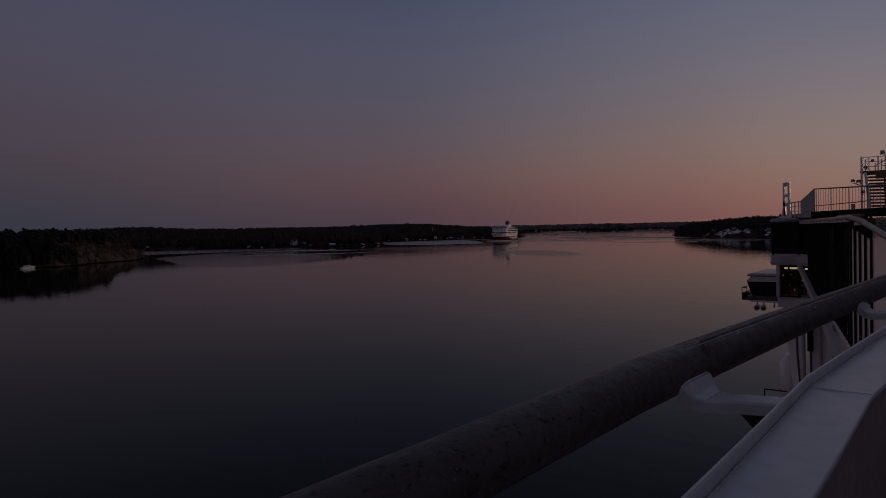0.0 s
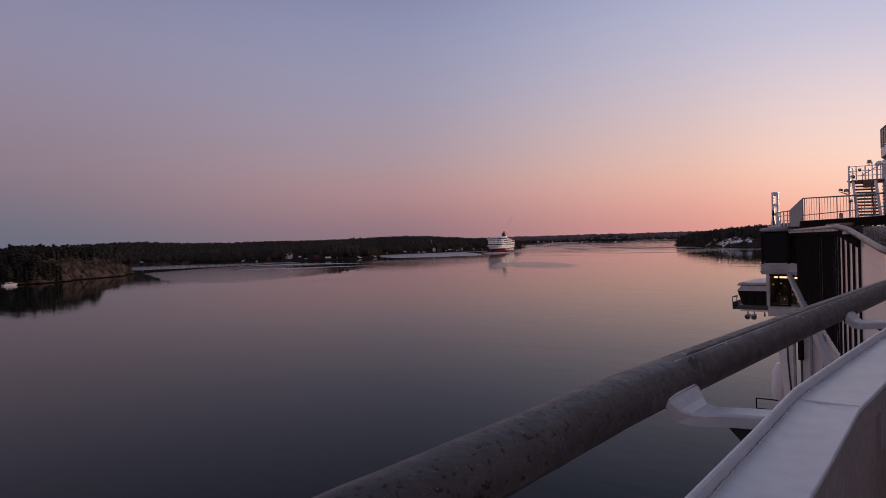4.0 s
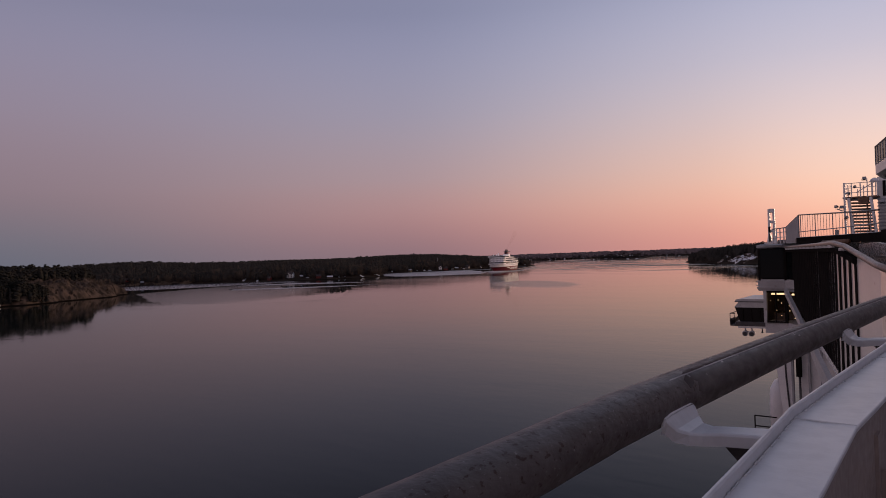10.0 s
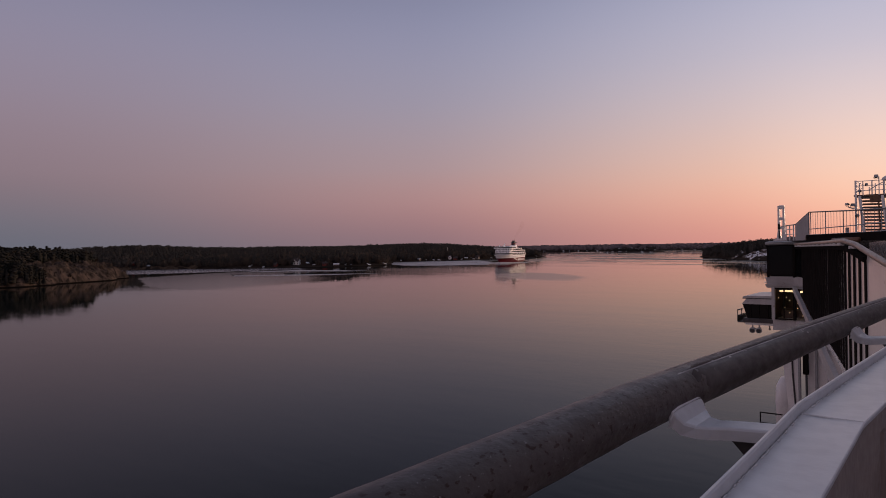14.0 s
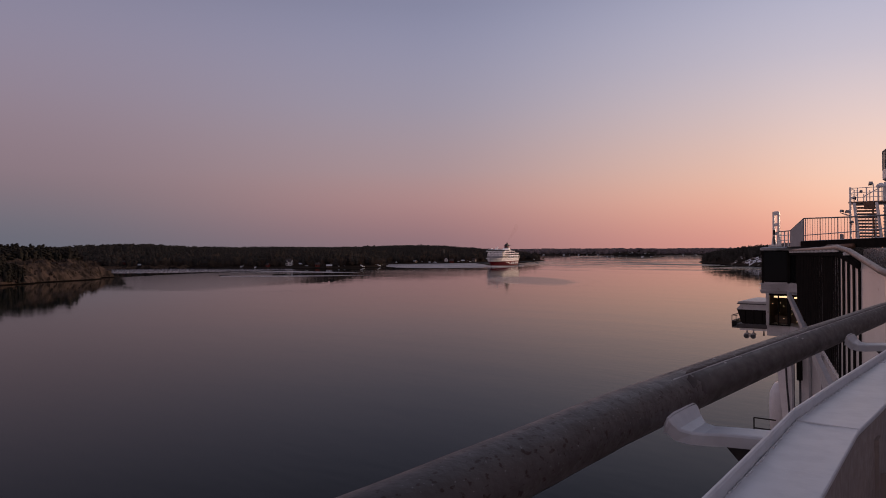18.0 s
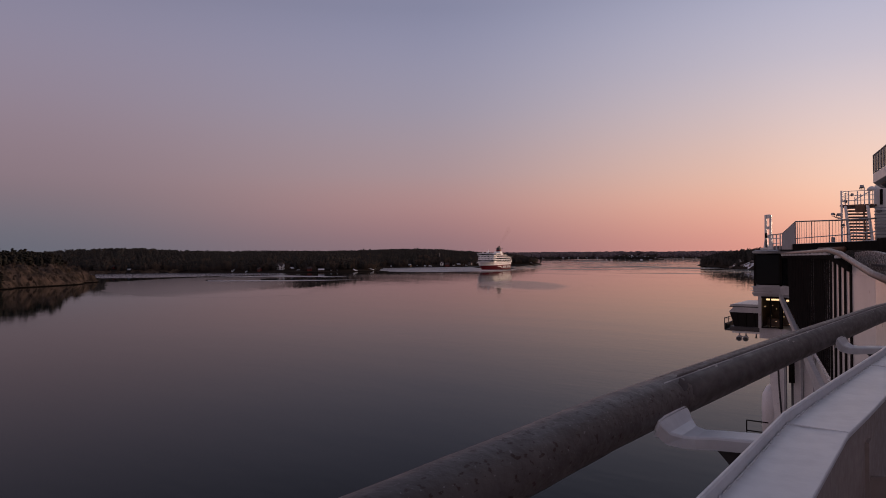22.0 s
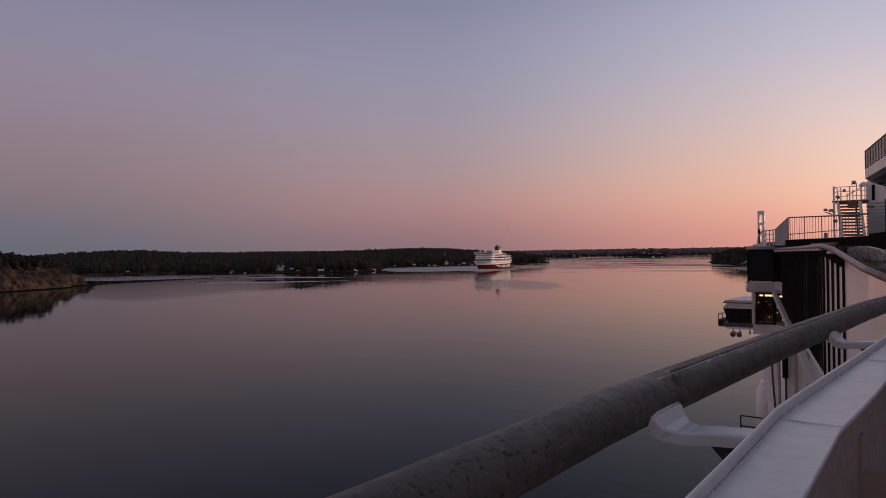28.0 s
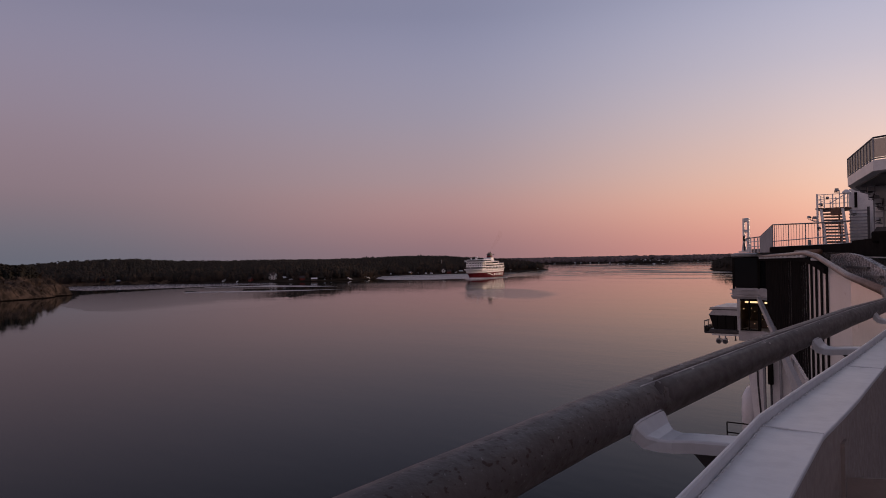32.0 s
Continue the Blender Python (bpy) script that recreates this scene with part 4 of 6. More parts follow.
# handrail along the bulwark, then on outwards over the glazed side
RAIL_LINE = [(-0.775, -1.6, 26.56), (-0.775, 0.8, 26.553), (-0.780, 1.7, 26.548), (-0.772, 2.1, 26.543), (-0.722, 3.48, 26.53), (-0.60, 5.8, 26.515), (-0.50, 9.0, 26.43), (-0.77, 12.35, 26.37), (-1.72, 16.73, 26.48), (-2.75, 20.2, 26.86), (-3.17, 21.3, 26.95), (-4.41, 26.5, 26.90), (-6.1, 32.7, 26.84), (-8.3, 40.6, 26.76)]
def on_line(line, y):
    for a, b in zip(line, line[1:]):
        if a[1] <= y <= b[1]:
            s = (y - a[1]) / (b[1] - a[1])
            return tuple(p + s * (q - p) for p, q in zip(a, b))
    return line[-1]


part("outer_handrail", tube(RAIL_LINE[7:], 0.07, 20), GLOW_LIT_RAIL, own, "varnished handrail over the glazed side with sunset glow painted in", True)


def rail_body(y0, y1, radius, lumps, step, end=None, sides=32):
    """A stretch of the handrail; lumps: how far its thick old paint swells and sinks."""
    rings, n = [], max(2, int((y1 - y0) / step))
    for k in range(n + 1):
        y = y0 + (y1 - y0) * k / n
        (x, _, z), ring = on_line(RAIL_LINE, y), []
        for m in range(sides):
            a = 2 * math.pi * m / sides
            d = radius + ((end or radius) - radius) * max(0.0, 1 - (y1 - y) / 0.3) + lumps * (noise.noise((7 * math.cos(a) * 0.3, y * 9, 7 * math.sin(a) * 0.3)) + 0.6 * noise.noise((math.cos(a) * 5, y * 30, math.sin(a) * 5)))
            ring.append((x + d * math.cos(a), y, z + d * math.sin(a)))
        rings.append(ring)
    return loft(rings)


def rail_shell(y0, y1, inner, outer, low, high, step, sink=0.0):
    """A thin shell over part of the handrail's round, between two angles in degrees from starboard upwards."""
    rings, n = [], max(2, int((y1 - y0) / step))
    arc = [radians(low + (high - low) * k / 10) for k in range(11)]
    for k in range(n + 1):
        y = y0 + (y1 - y0) * k / n
        x, _, z = on_line(RAIL_LINE, y)
        d = outer - sink * max(0.0, 1 - (y - y0) / 0.5)
        rings.append([(x + d * math.cos(a), y, z + d * math.sin(a)) for a in arc] + [(x + inner * math.cos(a), y, z + inner * math.sin(a)) for a in arc[::-1]])
    return loft(rings)


part("handrail", rail_body(-1.6, 2.30, 0.0694, 0.0010, 0.03, 0.0684), RAIL, own, "thick weathered brown grey handrail with rust spots", True)
part("handrail", rail_body(2.12, 12.35, 0.0688, 0.0, 0.10), RAIL_SMOOTH, own, "smooth grey brown handrail", True)
part("rail_cover", rail_shell(1.75, 12.30, 0.064, 0.0698, 66, 205, 0.06, 0.0022), RAIL_TOP, own, "dark red brown cover strip on top of the handrail", True)
part("rail_ridge", rail_shell(1.95, 12.0, 0.065, 0.0701, 62.5, 66.5, 0.1, 0.0012), RAIL_WORN, own, "worn pale edge of the cover strip", True)
flakes, r = bmesh.new(), random.Random(33)
for _ in range(46):
    y, a, d = r.uniform(2.1, 6.5), radians(r.choice((r.uniform(60, 66), r.uniform(64, 100), r.uniform(40, 64)))), 0.0
    x, _, z = on_line(RAIL_LINE, y)
    d, q = (0.0699 if a > radians(66) else 0.0690), r.uniform(0.003, 0.010)
    bmesh.ops.create_icosphere(flakes, subdivisions=1, radius=1.0, matrix=Matrix.Translation((x + d * math.cos(a), y, z + d * math.sin(a))) @ Matrix.Rotation(-(a - math.pi / 2), 4, "Y") @ Matrix.Diagonal((q * 0.5, q * 1.8, 0.0011, 1)))
tagged(part("paint_flake", flakes, RAIL_WORN, own), "pale chipped flakes on the handrail", kind="stuff")


# the bulwark's cap: an upright lip along its outer edge, a weld at the lip's foot, and an inner edge that draws nearer the lip ahead of the bend
CAP_LINE = [(-0.385, -1.6, 26.50), (-0.415, 1.2, 26.50), (-0.436, 2.0, 26.50), (-0.441, 2.19, 26.50), (-0.415, 2.75, 26.498), (-0.360, 3.75, 26.495), (-0.315, 4.80, 26.49), (-0.28, 5.8, 26.48), (-0.22, 9.0, 26.42), (-0.45, 12.35, 26.34), (-1.35, 16.7, 26.42)]
CAP_INNER = [(-0.235, -1.6, 0), (-0.264, 1.5, 0), (-0.279, 2.16, 0), (-0.254, 2.63, 0), (-0.233, 3.5, 0), (-0.19, 4.8, 0), (-0.15, 5.8, 0), (-0.09, 9.0, 0), (-0.30, 12.35, 0), (-1.20, 16.7, 0)]


def cap_run(section):
    """A body along the cap; section gives (from lip 0 to inner edge 1, metres across, metres up)."""
    rings = []
    for y in (-1.6, 0.0, 1.0, 1.6, 2.0, 2.15, 2.19, 2.23, 2.45, 2.75, 3.2, 3.75, 4.3, 4.8, 5.8, 7.4, 9.0, 10.7, 12.35, 14.5, 16.7):
        x, _, z = on_line(CAP_LINE, y)
        inner = on_line(CAP_INNER, y)[0]
        rings.append([(x + (inner - x) * f + across, y, z + up) for f, across, up in section])
    return loft(rings)


part("bulwark_cap", cap_run([(0, 0.003, -0.014), (0, 0.003, 0.001), (0.45, 0, -0.001), (1, -0.003, 0.001), (1, 0, -0.001), (1, 0, -0.006), (1, -0.002, -0.014)]), CAP_PAINT, own, "thickly painted white bulwark cap with weld seams")
part("cap_lip", cap_run([(0, -0.011, -0.070), (0, -0.011, 0.026), (0, -0.009, 0.030), (0, -0.003, 0.0305), (0, 0.0015, 0.027), (0, 0.002, -0.012), (0, 0.000, -0.070)]), CAP_PAINT, own, "upright white lip along the outer edge of the bulwark")
part("bulwark", cap_run([(1, -0.035, -1.1), (1, -0.035, -0.0145), (1, -0.020, -0.0145), (1, -0.020, -1.1)]), INNER_PAINT, own, "beige painted inner side of the bulwark")
for y in (0.2, 2.55, 4.9):
    x = on_line(CAP_INNER, y)[0]
    part("bulwark_stay", loft([[(x - 0.02, yy, 25.42), (x - 0.02, yy, 26.285), (x + 0.10, yy, 26.30), (x + 0.16, yy, 26.24), (x + 0.22, yy, 25.42)] for yy in (y - 0.006, y + 0.006)]), INNER_PAINT, own, "beige welded stay of the bulwark")
    part("stay_flange", loft([[(x - 0.03, yy, 25.42), (x - 0.03, yy, 26.40), (x - 0.012, yy, 26.40), (x - 0.012, yy, 25.42)] for yy in (y - 0.045, y + 0.02)]), INNER_PAINT, own)


bead, r, y = bmesh.new(), random.Random(9), 0.2
while y < 9.0:
    long = r.uniform(0.010, 0.06)
    (x0, _, z0), (x1, _, z1) = on_line(CAP_LINE, y), on_line(CAP_LINE, y + long)
    w = r.uniform(0.0015, 0.0032) * r.choice((1.0, 1.0, 1.5))
    add_tube(bead, [(x0 + 0.005, y, z0 + 0.001), (x0 + 0.3 * (x1 - x0) + 0.006 + r.uniform(-0.002, 0.003), y + long * 0.3, z0 + 0.003), (x1 + 0.005, y + long, z1 + 0.001)], [w * 0.5, w, w * 0.6], 6)
    y += long + r.choice((0.0, 0.004, 0.012, 0.03))
tagged(part("weld_bead", bead, CAP_PAINT, own, "", True), "lumpy broken weld bead at the foot of the lip", kind="stuff")
for y in (-0.2, 2.18, 3.51, 5.6):
    (x, _, z), xi = on_line(CAP_LINE, y), on_line(CAP_INNER, y)[0]
    part("weld_seam", tube([(x + 0.006, y, z + 0.001), (x + 0.3 * (xi - x), y - 0.003, z + 0.001), (x + 0.7 * (xi - x), y - 0.002, z), (xi - 0.004, y - 0.006, z)], [0.003, 0.0035, 0.003, 0.0035], 6), CAP_PAINT, own)


def rail_bracket(y):
    """A cast bracket: a saddle welded to the handrail's inner side, an arm to the bulwark's lip, and a gusset."""
    x, yy, z = on_line(RAIL_LINE, y)
    cx, cy, cz = on_line(CAP_LINE, y)
    foot = cx - 0.008
    curve = [(x + 0.063, z - 0.015, 0.118), (x + 0.074, z - 0.028, 0.116), (x + 0.090, z - 0.050, 0.098), (x + 0.112, z - 0.062, 0.070), (x + 0.145, z - 0.064, 0.054), (x + 0.20, z - 0.058, 0.049), (foot, z - 0.050, 0.049)]
    rings = []
    for k, (px, pz, w) in enumerate(curve):
        deep, lean = (0.036 if k else 0.050), 0.012 if k < 3 else 0
        rings.append([(px, y - w, pz - 0.007), (px, y - w + 0.003, pz - 0.002), (px, y - w + 0.008, pz), (px, y + w - 0.008, pz), (px, y + w - 0.003, pz - 0.002), (px, y + w, pz - 0.007), (px - lean, y + w, pz - deep), (px - lean, y - w, pz - deep)])
    b = part("rail_bracket", loft(rings), CAP_PAINT, own, "welded white bracket under the handrail")
    part("weld_seam", tube([(x + 0.058, y - 0.121, z - 0.044), (x + 0.064, y - 0.119, z - 0.020), (x + 0.0655, y - 0.08, z - 0.014), (x + 0.0655, y + 0.08, z - 0.014), (x + 0.064, y + 0.119, z - 0.020), (x + 0.058, y + 0.121, z - 0.044)], 0.005, 6), CAP_PAINT, b)
    gusset = bmesh.new()
    tri = [(foot - 0.15, z - 0.092), (foot + 0.004, z - 0.085), (foot + 0.004, z - 0.22), (foot - 0.03, z - 0.22)]
    sides = [[gusset.verts.new((px, y + s, pz)) for px, pz in tri] for s in (-0.008, 0.008)]
    gusset.faces.new(sides[0])
    gusset.faces.new(sides[1][::-1])
    for k in range(4):
        gusset.faces.new((sides[0][k], sides[0][(k + 1) % 4], sides[1][(k + 1) % 4], sides[1][k]))
    part("gusset", gusset, DARK_STEEL, b)


for y in (-0.4, 2.02, 4.43, 6.85, 9.3):
    rail_bracket(y)

# white side ahead of the bulwark, and black fins standing on it under the rail
SIDE = [(-0.30, 5.6), (-0.30, 9.0), (-0.62, 11.9), (-0.72, 12.35), (-1.66, 16.75), (-2.32, 18.72), (-3.12, 21.3), (-4.36, 26.5), (-6.05, 32.7), (-8.25, 40.6)]
side3 = [(x, y, 0) for x, y in SIDE]
part("side_plating", sweep([(0.0, 17.0), (0.0, 26.40), (0.10, 26.40), (0.10, 17.0)], side3[:6]), GLOSS_WHITE, own, "smooth white side plating")
def banded(line, drop, foot):
    """An upright plate along a line, whose foot rises and falls."""
    rings = [[(x, y, on_line(foot, y)[2]), (x, y, on_line(RAIL_LINE, y)[2] - drop), (x + 0.1, y + 0.02, on_line(RAIL_LINE, y)[2] - drop), (x + 0.1, y + 0.02, on_line(foot, y)[2])] for x, y, _ in line]
    return loft(rings)


FOOT = [(-2.3, 18.0, 17.0), (-2.6, 19.6, 17.0), (-3.4, 22.0, 23.2), (-5.3, 29.3, 23.2), (-6.9, 35.2, 24.0), (-8.25, 40.7, 24.5)]
dense = [on_line(side3, 18.72 + k * 0.9117) for k in range(25)]
part("side_plating", banded([on_line(side3, 16.5 + 0.44 * k) for k in range(6)], 0.075, [(0, 12.0, 26.402), (0, 19.0, 26.402)]), GLOSS_WHITE, own, "upper strake of the white side plating")
part("finned_side", banded(dense[:14], 0.20, FOOT), GLOSS_WHITE, own, "white side behind a row of black fins")
part("finned_side", banded(dense[13:21], 0.20, FOOT), BLACK, own, "black side behind a row of black fins")
FIN_FOOT = [(-2.3, 18.2, 23.0), (-3.1, 21.0, 23.3), (-5.3, 29.3, 23.3), (-6.9, 35.2, 24.1), (-8.25, 40.6, 24.6)]
for k in range(28):
    y = 18.85 + k * 0.66
    x, foot = on_line(side3, y)[0], on_line(FIN_FOOT, y)[2] if y > 22 else 18.0
    fin = box(-0.018, 0.02, -0.135 - 0.0125 * (y - 18.85), 0.135 + 0.0125 * (y - 18.85), foot + 0.12, on_line(RAIL_LINE, y)[2] - 0.22, bevel=0.004)
    bmesh.ops.transform(fin, matrix=pose(x, y, 0, 0, 0, 15), verts=fin.verts)
    part("fin", fin, BLACK, own)
part("fascia", sweep([(-0.08, -0.24), (-0.08, -0.12), (0.30, -0.12), (0.30, -0.24)], [(x, y, on_line(RAIL_LINE, y)[2]) for x, y, _ in dense]), BLACK, own, "black fascia under the rail")
for k in range(1, 15):
    y = 18.9 + k * 1.47
    x, rx, rz = on_line(side3, y)[0], on_line(RAIL_LINE, y)[0], on_line(RAIL_LINE, y)[2]
    part("rail_bracket", box(rx - 0.10, rx + 0.06, y - 0.07, y + 0.07, rz - 0.125, rz - 0.05, bevel=0.01), WHITE, own)
part("white_canopy", loft([[(x, y, 26.30), (x + 0.12, y, 26.30), (x + 0.12, y, z), (x, y, z)] for x, y, z in ((-0.47, 12.0, 26.46), (-0.66, 13.0, 26.55), (-0.92, 14.4, 26.65), (-1.26, 16.2, 26.76), (-1.50, 17.5, 26.84), (-1.72, 18.65, 26.89), (-2.10, 20.6, 26.93), (-2.45, 22.4, 26.93), (-3.24, 26.7, 26.88))]), CANOPY, own, "sloping white weather canopy inside the rail")
for (x0, y0, z0), (x1, y1, z1) in (((-0.98, 14.4, 26.50), (-1.44, 16.9, 26.42)), ((-1.32, 16.24, 26.62), (-2.10, 20.4, 26.55))):
    part("canopy_slot", loft([[(x0 - 0.01, y0, z0), (x0 + 0.08, y0, z0), (x0 + 0.08, y0, z0 + 0.05), (x0 - 0.01, y0, z0 + 0.05)], [(x1 - 0.01, y1, z1), (x1 + 0.08, y1, z1), (x1 + 0.08, y1, z1 + 0.06), (x1 - 0.01, y1, z1 + 0.06)]]), DARK_STEEL, own, "dark slot in the canopy")

# corner bay: dark window above, lit cabin below
BAY = [(-10.2, 42.7), (-8.77, 42.7), (-8.05, 41.5), (-7.4, 41.5), (-7.4, 48), (-10.2, 48)]


def grown(outline, d, cx=-8.7, cy=45.0):
    return [(x + d * (1 if x > cx else -1), y + d * (1 if y > cy else -1)) for x, y in outline]


bay = part("corner_bay", prism([(-9.95, 42.72), (-8.77, 42.72), (-8.05, 41.52), (-7.4, 41.52), (-7.4, 48), (-9.95, 48)], 21.9, 22.52), GREY_AND_SHADED_WHITE, own, "white corner bay with two storeys of windows")
part("sill", loft([[(x, y, z) for x, y in grown(BAY, g)] for g, z in ((0.02, 24.30), (0.10, 24.46), (0.10, 24.52), (0.03, 24.54), (0.06, 24.80), (0.01, 24.95))]), GREY_AND_SHADED_WHITE, bay, "flared white sill between the storeys, greyed for shade")
part("roof", loft([[(x, y, z) for x, y in grown(BAY, g)] for g, z in ((0.0, 26.72), (0.07, 26.78), (0.07, 26.90), (-0.1, 26.96))]), GREY, bay)
part("upper_core", prism(grown(BAY, -0.12), 24.94, 26.72), BLACK, bay)
part("upper_pane", box(-10.08, -8.83, 42.60, 42.62, 25.02, 26.66), GLASS, bay, "black window")
part("upper_pane", prism([(-8.70, 42.585), (-8.02, 41.45), (-8.00, 41.47), (-8.68, 42.60)], 25.02, 26.66), GLASS, bay)
part("corner_post", box(-10.19, -10.08, 42.58, 42.72, 24.9, 26.72), BLACK, bay)
part("window_frame", box(-8.84, -8.70, 42.56, 42.74, 24.9, 26.72), BLACK, bay)
part("corner_post", box(-9.97, -9.81, 42.56, 42.80, 22.5, 24.32), GREY_AND_SHADED_WHITE, bay)
for z in (24.62, 24.86):
    part("sill_rail", tube([(-10.32, 44.5, z), (-10.32, 42.52, z), (-8.80, 42.52, z)], 0.02, 6), GREY_AND_SHADED_WHITE, bay)
part("window_frame", box(-8.86, -8.72, 42.56, 42.74, 22.5, 24.32), BLACK, bay)
part("window_frame", box(-9.81, -8.86, 42.58, 42.70, 24.22, 24.31), BLACK, bay)
part("window_frame", box(-9.81, -8.86, 42.58, 42.70, 22.51, 22.58), BLACK, bay)
part("mullion", box(-9.36, -9.31, 42.60, 42.66, 22.58, 24.22), BLACK, bay)
part("cabin_back", box(-9.90, -7.45, 45.6, 45.7, 22.5, 24.32), DARK_WOOD, bay)
part("cabin_side", box(-9.94, -9.88, 42.8, 45.6, 22.5, 24.32), DARK_WOOD, bay)
part("cabin_side", box(-7.5, -7.44, 41.6, 45.6, 22.5, 24.32), DARK_WOOD, bay)
for x0, x1, y in ((-9.66, -9.46, 43.1), (-9.38, -8.96, 43.1), (-8.50, -8.15, 42.6)):
    part("ceiling_lamp", box(x0, x1, y, y + 0.12, 24.06, 24.15), LIT, bay, "warm ceiling lamp")
for x, y, z in ((-9.70, 43.0, 23.72), (-9.70, 44.9, 23.62), (-9.30, 45.1, 23.70), (-8.95, 44.2, 23.05), (-9.60, 44.0, 23.10), (-9.17, 43.2, 22.86), (-8.33, 42.4, 22.80), (-8.18, 42.3, 22.80), (-9.05, 44.6, 23.3), (-9.5, 44.8, 23.45)):
    bm = bmesh.new()
    bmesh.ops.create_icosphere(bm, subdivisions=1, radius=0.024, matrix=pose(x, y, z))
    part("table_lamp", bm, LIT, bay, "small warm lamp")
for x, y in ((-9.3, 43.9), (-8.7, 44.3), (-9.7, 44.6)):
    part("cabin_table", prism([(x - 0.3, y - 0.3), (x + 0.3, y - 0.3), (x + 0.3, y + 0.3), (x - 0.3, y + 0.3)], 22.53, 22.95), DARK_WOOD, bay)
part("brace", loft([[(x - 0.10, y - 0.05, z - w), (x - 0.10, y - 0.05, z + w), (x + 0.04, y + 0.05, z + w), (x + 0.04, y + 0.05, z - w)] for x, y, z, w in ((-8.62, 41.9, 24.34, 0.15), (-6.86, 35.2, 23.86, 0.15), (-5.43, 30.0, 23.30, 0.15), (-4.48, 26.5, 22.88, 0.22), (-3.4, 22.2, 22.6, 0.34))]), GREY_AND_SHADED_WHITE, bay, "slanting pale grey stiffener")

# lower side under the bay, with stiffeners, slots and the top of a tender
part("lower_side", prism([(-8.1, 42.05), (-6.4, 42.05), (-6.4, 48), (-8.1, 48)], 12.0, 21.9), WHITE, own, "white lower side with upright stiffeners")
part("side_post", loft([[(a, 42.0, z), (b, 42.0, z), (b, 42.6, z), (a, 42.6, z)] for a, b, z in ((-9.02, -8.50, 12.5), (-9.06, -8.52, 17.8), (-9.32, -8.56, 20.4), (-9.36, -8.56, 21.9))]), WHITE, own, "tapered white post")
part("post_seam", tube([(-8.86, 41.97, 21.8), (-8.80, 41.97, 19.6), (-8.66, 41.97, 17.6), (-8.66, 41.97, 14)], 0.05, 6), DARK_STEEL, own)
for x in (-8.45, -7.62, -7.02):
    part("stiffener", box(x - 0.05, x + 0.05, 41.8, 42.06, 13.0, 21.8), GREY, own)
part("drain_pipe", tube([(-8.10, 41.7, 21.8), (-8.09, 41.7, 19.7)], 0.15, 10), BLACK, own, "black drain pipe", True)
part("drain_pipe", tube([(-8.07, 41.7, 19.7), (-8.05, 41.7, 15)], 0.06, 8), DARK_STEEL, own, "", True)
part("tender_top", loft([[(-9.45 + 0.55 * c * s, 43.6 + 1.6 * q * s, z) for c, q in ((1, 0), (0.7, 0.7), (0, 1), (-0.7, 0.7), (-1, 0), (-0.7, -0.7), (0, -1), (0.7, -0.7))] for s, z in ((0.9, 15.5), (1.0, 17.9), (0.92, 18.75), (0.6, 19.1))]), WHITE, own, "rounded white top of a tender", True)
for a, b in (((-10.0, 39.9, 17.75), (-8.9, 39.9, 17.75)), ((-10.0, 39.9, 17.75), (-10.0, 39.9, 16.6)), ((-10.0, 39.9, 17.2), (-8.9, 39.9, 17.2))):
    part("platform_rail", tube([a, b], 0.035, 6), BLACK, own)
part("platform", box(-10.1, -8.9, 39.9, 41.6, 16.45, 16.6), DARK_STEEL, own)

# bridge wing
wing = part("bridge_wing", loft([[(x, y, z) for x, y in ((a, 50), (-9.5, 50), (-9.5, 54.2), (a, 54.2))] for a, z in ((-13.62, 22.70), (-13.36, 23.00), (-13.34, 23.08), (-13.52, 23.10), (-13.52, 23.22), (-13.3, 23.27))]), GREY_AND_SHADED_WHITE, own, "pale grey bridge wing with dark raked windows")
part("roof_edge", loft([[(x, y, z) for x, y in ((-13.56, 49.97), (-9.5, 49.97), (-9.5, 50.05), (-13.56, 50.05))] for z in (23.06, 23.12)]), DARK_STEEL, wing)
part("wing_window", loft([[(x, y, z) for x, y in ((a, 50.06), (-9.5, 50.06), (-9.5, 54.1), (a, 54.1))] for a, z in ((-13.27, 21.74), (-13.58, 22.70))]), GLASS, wing, "dark raked windows")
for x in (-13.05, -12.5, -11.95):
    part("window_post", loft([[(x - 0.03 - r, 50.0, z), (x + 0.03 - r, 50.0, z), (x + 0.03 - r, 50.1, z), (x - 0.03 - r, 50.1, z)] for r, z in ((0.0, 21.74), (0.02, 22.70))]), BLACK, wing)
part("wing_floor", box(-13.55, -9.5, 49.9, 54.3, 21.45, 21.74, bevel=0.03), DARK_STEEL, wing)
part("wing_soffit", box(-13.4, -9.5, 50.0, 54.0, 21.30, 21.45), WHITE, wing)
part("outer_platform", box(-13.9, -13.4, 50.0, 53.0, 21.42, 21.52), DARK_STEEL, wing)
for z in (21.9, 22.28):
    part("platform_rail", tube([(-13.55, 50.0, z), (-13.9, 50.0, z), (-13.9, 53, z)], 0.028, 6), DARK_STEEL, wing)
for y in (50.0, 51.0, 52.0, 53.0):
    part("rail_post", tube([(-13.9, y, 21.5), (-13.9, y, 22.28)], 0.025, 6), DARK_STEEL, wing)
part("side_plate", box(-13.92, -13.88, 50.0, 53, 21.5, 21.86), DARK_STEEL, wing)
